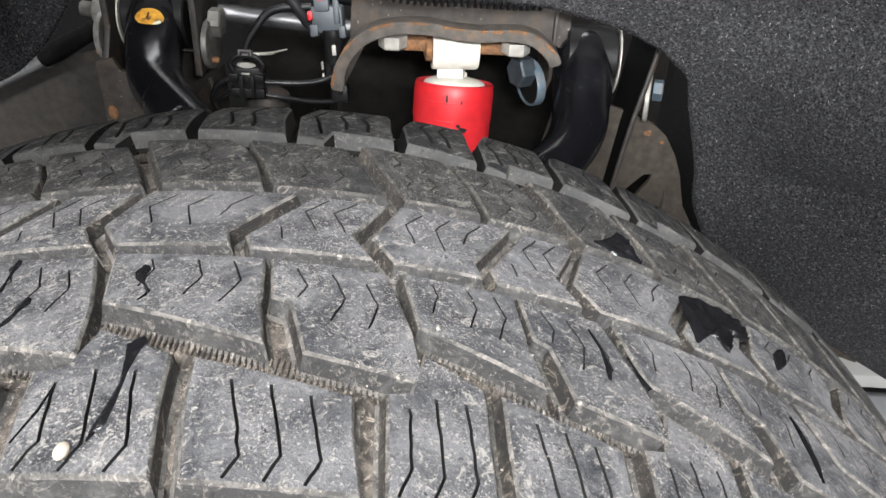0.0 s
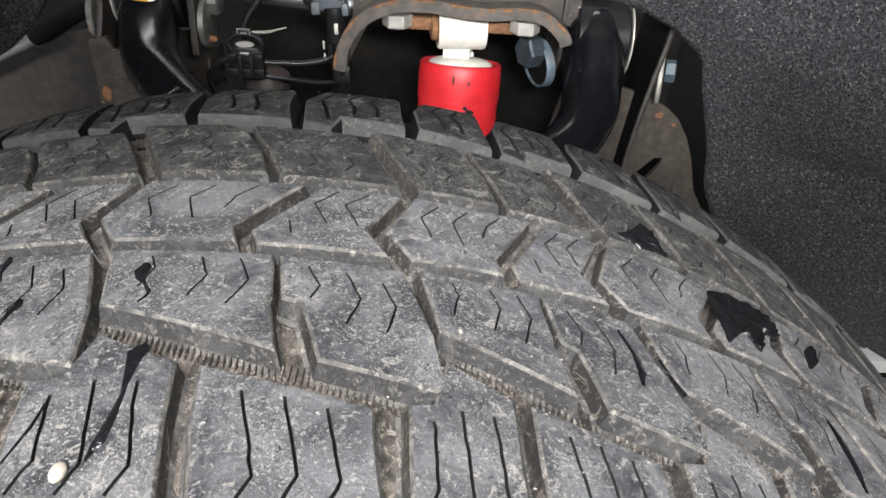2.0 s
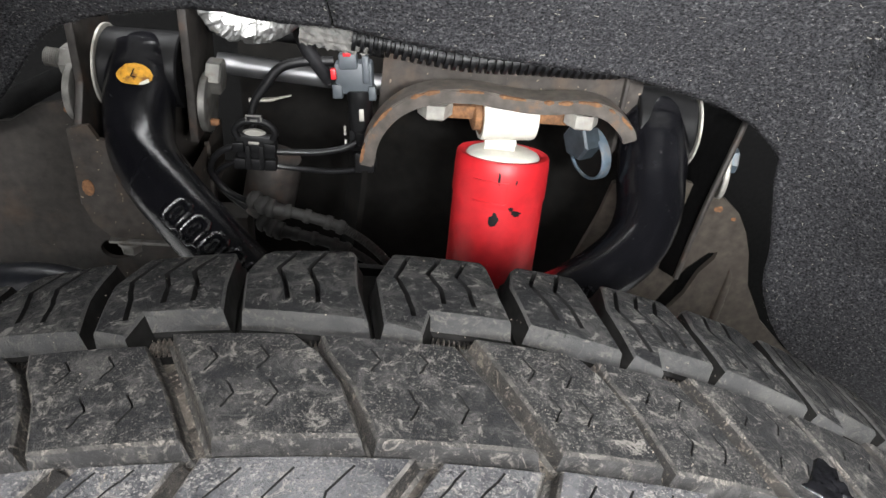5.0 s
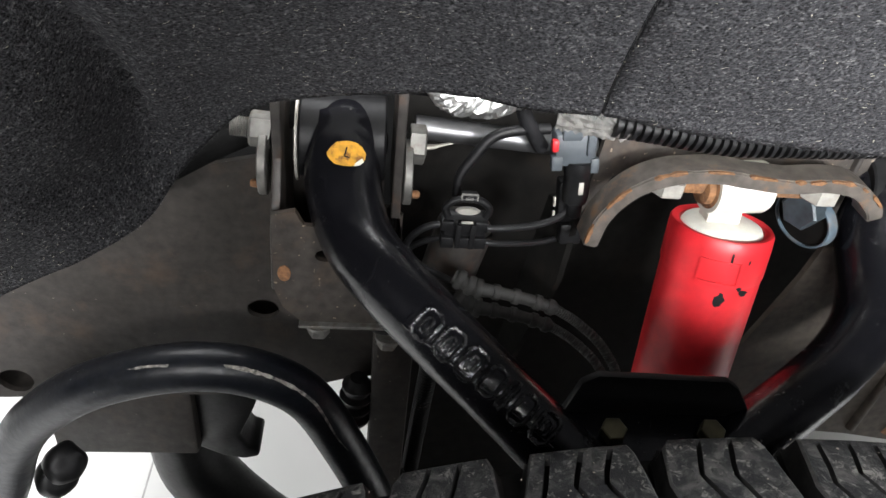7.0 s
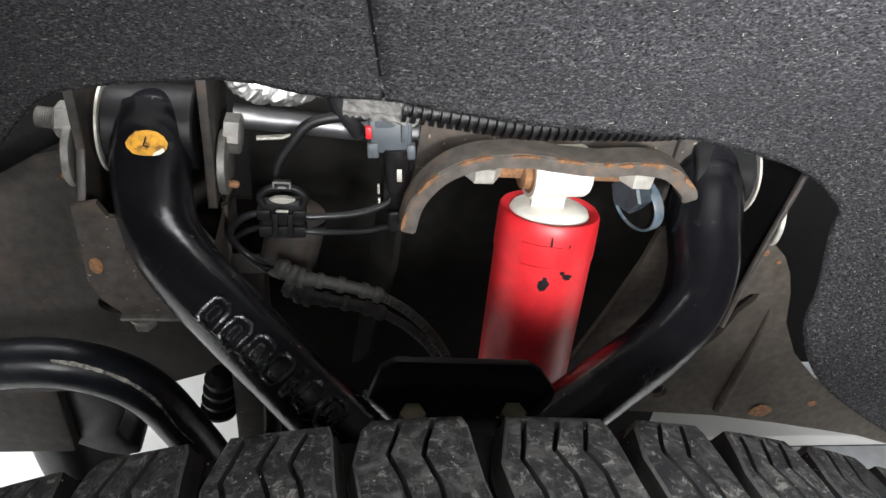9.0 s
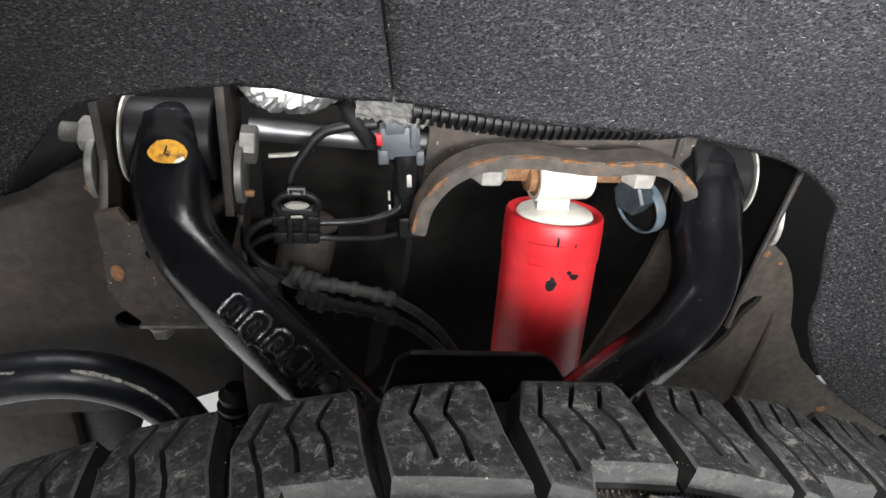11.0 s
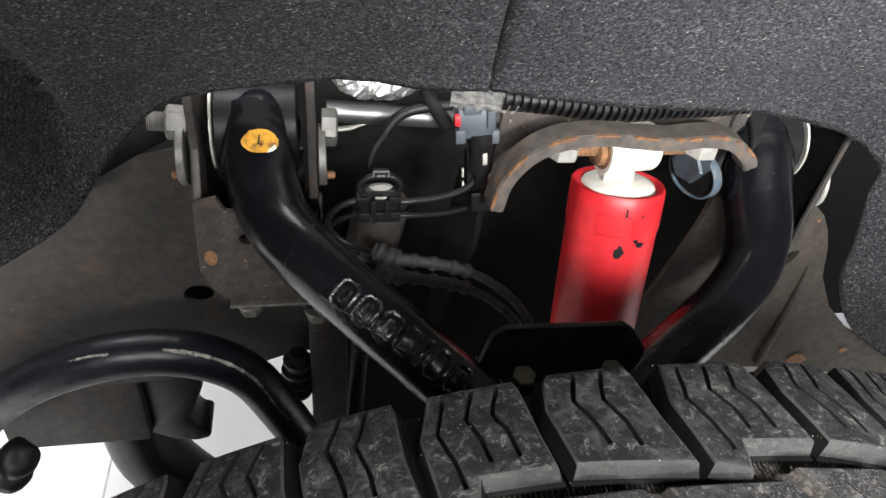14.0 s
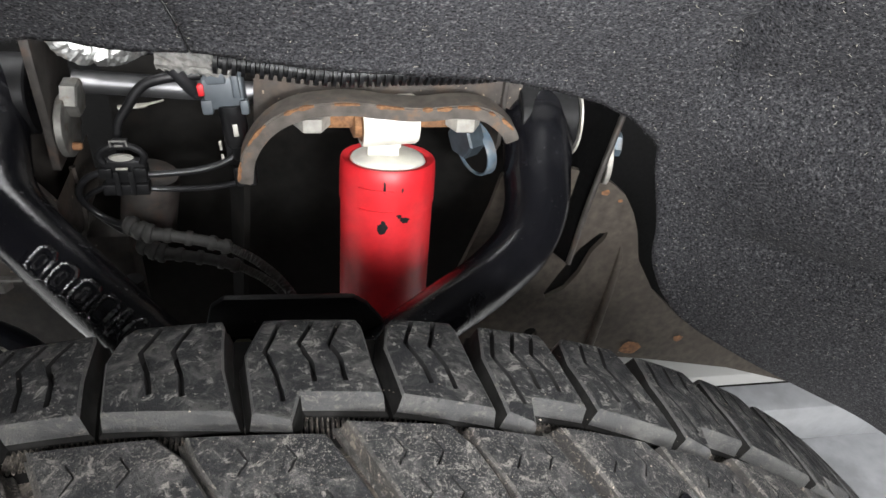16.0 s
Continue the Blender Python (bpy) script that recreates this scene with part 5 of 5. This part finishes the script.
clip = thing("wire_clip", "black wire clip with a white tab", "clip")
CM = Matrix.Translation((-0.145, 0.418, 0.803))
for k in range(3):
    for lo, hi in (((-0.019 + 0.013 * k, -0.006, -0.004), (-0.009 + 0.013 * k, 0.006, 0.005)), ((-0.018 + 0.0125 * k, -0.007, -0.019), (-0.008 + 0.0125 * k, 0.005, -0.009))):
        bm = bmesh.new()
        box(bm, lo, hi, 0.0012)
        bm.transform(CM)
        part("jaw", bm, PLASTIC, clip)
bm = bmesh.new()
box(bm, (-0.016, -0.003, -0.017), (0.016, 0.006, 0.010), 0.002)
bm.transform(CM)
part("clip_body", bm, PLASTIC, clip)
bm = bmesh.new()
tube(bm, [(-0.014, -0.002, 0.008), (-0.0165, -0.002, 0.015), (-0.010, -0.002, 0.022), (0.0, -0.002, 0.0235), (0.010, -0.002, 0.022), (0.0165, -0.002, 0.015), (0.014, -0.002, 0.008)], 0.0028, 10, 4)
box(bm, (-0.006, -0.004, 0.022), (0.006, 0.003, 0.028), 0.001)
bm.transform(CM)
part("loop", bm, PLASTIC, clip)
bm = bmesh.new()
lathe(bm, [(0.004, -0.002), (0.0048, 0), (0.004, 0.0018)], 18, CM @ aim((0, -0.004, 0.0145), (0, -1, 0)) @ Matrix.Diagonal((2.0, 0.66, 1, 1)))
part("white_tab", bm, BUSH, clip, "white plastic tab")
bm = bmesh.new()
box(bm, (-0.0045, -0.0095, 0.006), (0.0045, -0.0075, 0.008), 0.0006)
bm.transform(CM)
part("lower_tab", bm, BUSH, clip, "small white bar below the tab")
bm = bmesh.new()
for lo, hi in (((-0.0065, -0.0055, 0.0285), (0.0065, -0.0035, 0.0297)), ((-0.0065, -0.0055, 0.0243), (-0.0053, -0.0035, 0.0285)), ((0.0053, -0.0055, 0.0243), (0.0065, -0.0035, 0.0285)), ((-0.003, -0.0055, 0.0243), (0.003, -0.0035, 0.0262))):
    box(bm, lo, hi, 0.0003)
bm.transform(CM)
part("tag_frame", bm, TAPE, clip, "grey edge of the clip's upper tag")
for x in (-0.0075, 0.0035):
    bm = bmesh.new()
    box(bm, (x, -0.0088, -0.018), (x + 0.004, -0.0068, 0.004), 0.0007)
    bm.transform(CM)
    part("catch", bm, PLASTIC, clip)


def wire(points, r, label="thin black wire running through the clip", mat=None):
    bm = bmesh.new()
    return tagged(part("wire", tube(bm, points, r, 10, 8), mat or CABLE), label, "wire", "wires behind the arm")


wire([(-0.060, 0.443, 0.808), (-0.068, 0.437, 0.800), (-0.090, 0.428, 0.797), (-0.12, 0.42, 0.7985), (-0.145, 0.418, 0.80), (-0.165, 0.42, 0.80), (-0.180, 0.423, 0.79), (-0.187, 0.428, 0.772), (-0.175, 0.43, 0.752), (-0.15, 0.42, 0.745)], 0.0028)
wire([(-0.064, 0.446, 0.772), (-0.085, 0.435, 0.775), (-0.12, 0.42, 0.784), (-0.15, 0.419, 0.788), (-0.17, 0.424, 0.782), (-0.185, 0.432, 0.765), (-0.178, 0.438, 0.745), (-0.16, 0.43, 0.735)], 0.0024)
wire([(-0.1515, 0.438, 0.808), (-0.1505, 0.4415, 0.829), (-0.140, 0.446, 0.846), (-0.1285, 0.450, 0.860), (-0.111, 0.452, 0.866), (-0.085, 0.456, 0.867)], [0.003, 0.0034, 0.0042, 0.0042, 0.0042, 0.0042], "taped black wire curving over the rod", PLASTIC)
wire([(-0.116, 0.452, 0.905), (-0.107, 0.452, 0.88), (-0.096, 0.454, 0.862), (-0.088, 0.458, 0.850)], 0.006, "flat black taped wire beside the plug")

# pale stand-in for the bright background glimpsed over the inner web
bm = bmesh.new()
tube(bm, [(-0.182, 0.5725, 0.778), (-0.160, 0.5725, 0.780), (-0.153, 0.5725, 0.782), (-0.139, 0.5725, 0.786)], [0.0034, 0.0036, 0.0022, 0.0014], 8, 4, flat=0.6)
tagged(part("bright_sliver", bm, BUSH), "pale sliver standing in for a bright glimpse past the frame", "cable tie")

# brake hoses with clamps, and the pale can behind them
for off, mat_label in ((0.0, "ribbed rubber brake hose with crimped fittings"), (0.03, "second ribbed brake hose behind the first")):
    hose = thing("brake_hose", mat_label, "hose", "brake hoses")
    P = [Vector(p) + Vector((0.004 * (off > 0), off * 0.4, -off)) for p in ((-0.15, 0.405, 0.762), (-0.134, 0.398, 0.757), (-0.117, 0.396, 0.755), (-0.09, 0.395, 0.749), (-0.068, 0.392, 0.743))]
    bm = bmesh.new()
    tube(bm, P, [0.006, 0.0065, 0.0048, 0.0048, 0.0048], 16, 6)
    part("fitting", bm, HOSE, hose)
    for f in (0.08, 0.2, 0.30, 0.52, 0.66, 0.84, 0.97):
        q = spline(P, 10)
        k = int(f * (len(q) - 1))
        dd = (q[min(k + 1, len(q) - 1)] - q[max(k - 1, 0)]).normalized()
        bm = bmesh.new()
        rr = 0.0082 if f < 0.32 else 0.0064
        part("collar", lathe(bm, [(rr * 0.92, -0.0028), (rr, -0.002), (rr, 0.002), (rr * 0.92, 0.0028)], 16, aim(q[k], dd)), HOSE, hose)
    line = spline([P[-1], P[-1] + Vector((0.02, -0.006, -0.010)), P[-1] + Vector((0.04, -0.018, -0.024)), P[-1] + Vector((0.056, -0.03, -0.05)), P[-1] + Vector((0.06, -0.035, -0.09))], 22)
    bm = bmesh.new()
    tube(bm, line, [0.0042 if k % 2 else 0.0034 for k in range(len(line))], 12, 1)
    part("coil", bm, HOSE, hose)
can = thing("vacuum_canister", "dull grey metal canister behind the hoses", "canister")
bm = bmesh.new()
part("can_body", lathe(bm, [(0.010, -0.03), (0.022, -0.028), (0.024, -0.022), (0.024, 0.025), (0.022, 0.03), (0.01, 0.032)], 28, aim((-0.142, 0.462, 0.744), (0.2, 0, 1))), STEELDARK, can)

# ---- sway bar, link and far things ----
sway = thing("sway_bar", "worn black painted anti-roll bar bent in an arch", "sway bar")
bm = bmesh.new()
bar = part("bar", tube(bm, [(-0.60, 0.42, 0.36), (-0.552, 0.415, 0.47), (-0.525, 0.41, 0.54), (-0.492, 0.405, 0.590), (-0.44, 0.40, 0.634), (-0.374, 0.40, 0.657), (-0.315, 0.40, 0.656), (-0.266, 0.40, 0.627), (-0.233, 0.40, 0.563), (-0.195, 0.40, 0.46), (-0.17, 0.40, 0.36)], 0.0205, 28, 8), SWAY, sway)
bm = bmesh.new()
bellows = [(0.010, -0.034)]
for k in range(4):
    bellows += [(0.0125, -0.030 + 0.014 * k), (0.0185 - 0.001 * k, -0.026 + 0.014 * k), (0.0190 - 0.001 * k, -0.022 + 0.014 * k), (0.0125, -0.0185 + 0.014 * k)]
part("link_boot", lathe(bm, bellows + [(0.009, 0.03)], 24, aim((-0.222, 0.480, 0.532), (0.1, 0.05, 1))), PLASTIC, sway)
BAR_R = 0.0205
# Pale streak on the bar: scuffed paint and its highlight painted together
BARSTREAK = material("scuff_and_highlight", (0.34, 0.32, 0.28), 0.8, scale=260, vary=0.5, bump=0.4, second=(0.06, 0.06, 0.06), spot_scale=190, spot=(0.42, 0.60))
bm = bmesh.new()
crest = spline([(-0.40, 0.40, 0.6525), (-0.374, 0.40, 0.657), (-0.315, 0.40, 0.656), (-0.266, 0.40, 0.627), (-0.236, 0.40, 0.571)], 14)
rows = []
for k, c in enumerate(crest):
    d = (crest[min(k + 1, len(crest) - 1)] - crest[max(k - 1, 0)]).normalized()
    out = Vector((0.0, -0.62, 0.78))
    out = (out - d * out.dot(d)).normalized()
    side = d.cross(out)
    w = (0.0016 + 0.0014 * noise.noise(c * 160)) * math.sin(math.pi * (0.06 + 0.88 * k / (len(crest) - 1)))
    rows.append([bm.verts.new(c + (out * math.cos(q) + side * math.sin(q)) * (BAR_R + 0.0003)) for q in (-w / BAR_R, 0.0, w / BAR_R)])
for a, b in zip(rows, rows[1:]):
    for k in range(2):
        bm.faces.new((a[k], a[k + 1], b[k + 1], b[k]))
bmesh.ops.recalc_face_normals(bm, faces=bm.faces)
part("scuff", bm, BARSTREAK, bar, "pale scuffed streak with the bar's highlight painted in")
bush = thing("sway_bushing", "cracked black rubber bushing beside the sway bar", "bushing")
for x, y, z, r in ((-0.527, 0.455, 0.432, 0.022), (-0.517, 0.458, 0.449, 0.021)):
    bm = bmesh.new()
    lathe(bm, [(0.004, -0.013), (r * 0.45, -0.0135), (r * 0.75, -0.012), (r * 0.95, -0.007), (r, 0), (r * 0.95, 0.007), (r * 0.75, 0.012), (r * 0.45, 0.0135), (0.004, 0.013)], 28, aim((x, y, z), (0.45, -0.6, 0.6)))
    for v in bm.verts:
        v.co += Vector((1, 1, 1)) * 0.0022 * noise.noise(v.co * 70)
    part("rubber_ring", bm, PLASTIC, bush)
bm = bmesh.new()
tube(bm, [(-0.44, 0.58, 0.38), (-0.42, 0.57, 0.29), (-0.36, 0.55, 0.22), (-0.28, 0.53, 0.17)], [0.04, 0.045, 0.045, 0.04], 18, 6)
tagged(part("lower_control_arm", bm, PLASTIC), "black lower control arm below the frame", "control arm")
pipe = thing("steering_link", "black boot with a bare steel rod end", "steering link")
bm = bmesh.new()
part("boot", tube(bm, [(-0.27, 0.49, 0.853), (-0.31, 0.49, 0.832), (-0.345, 0.49, 0.813), (-0.375, 0.49, 0.796), (-0.392, 0.49, 0.787)], [0.0095, 0.0095, 0.0098, 0.0115, 0.0095], 18, 5), BLACKSHADE, pipe)
bm = bmesh.new()
part("rod", tube(bm, [(-0.388, 0.49, 0.789), (-0.42, 0.489, 0.773), (-0.453, 0.488, 0.757), (-0.52, 0.486, 0.724)], [0.009, 0.0085, 0.008, 0.007], 16, 3), ROD, pipe)
lift = thing("lift_arm", "grey painted lift arm standing on the shop floor", "lift arm")
bm = bmesh.new()
part("beam", box(bm, (0.50, 0.56, 0.16), (1.6, 0.75, 0.25), 0.012), LIFT, lift)
bm = bmesh.new()
part("lower_plate", box(bm, (0.42, 0.46, -0.236), (1.7, 1.3, 0.10), 0.015), LIFT, lift)
bm = bmesh.new()
part("post", box(bm, (0.8, 0.62, 0.10), (1.4, 0.72, 0.16), 0.004), LIFT, lift)
board = thing("running_board", "white painted running board with a dark lower seal", "board")
bm = bmesh.new()
part("tread_plate", box(bm, (0.30, 0.575, 0.30), (0.85, 0.70, 0.325), 0.004), WALL, board)
bm = bmesh.new()
part("seal", box(bm, (0.42, 0.59, 0.278), (0.85, 0.70, 0.2995), 0.003), BLACKSHADE, board)
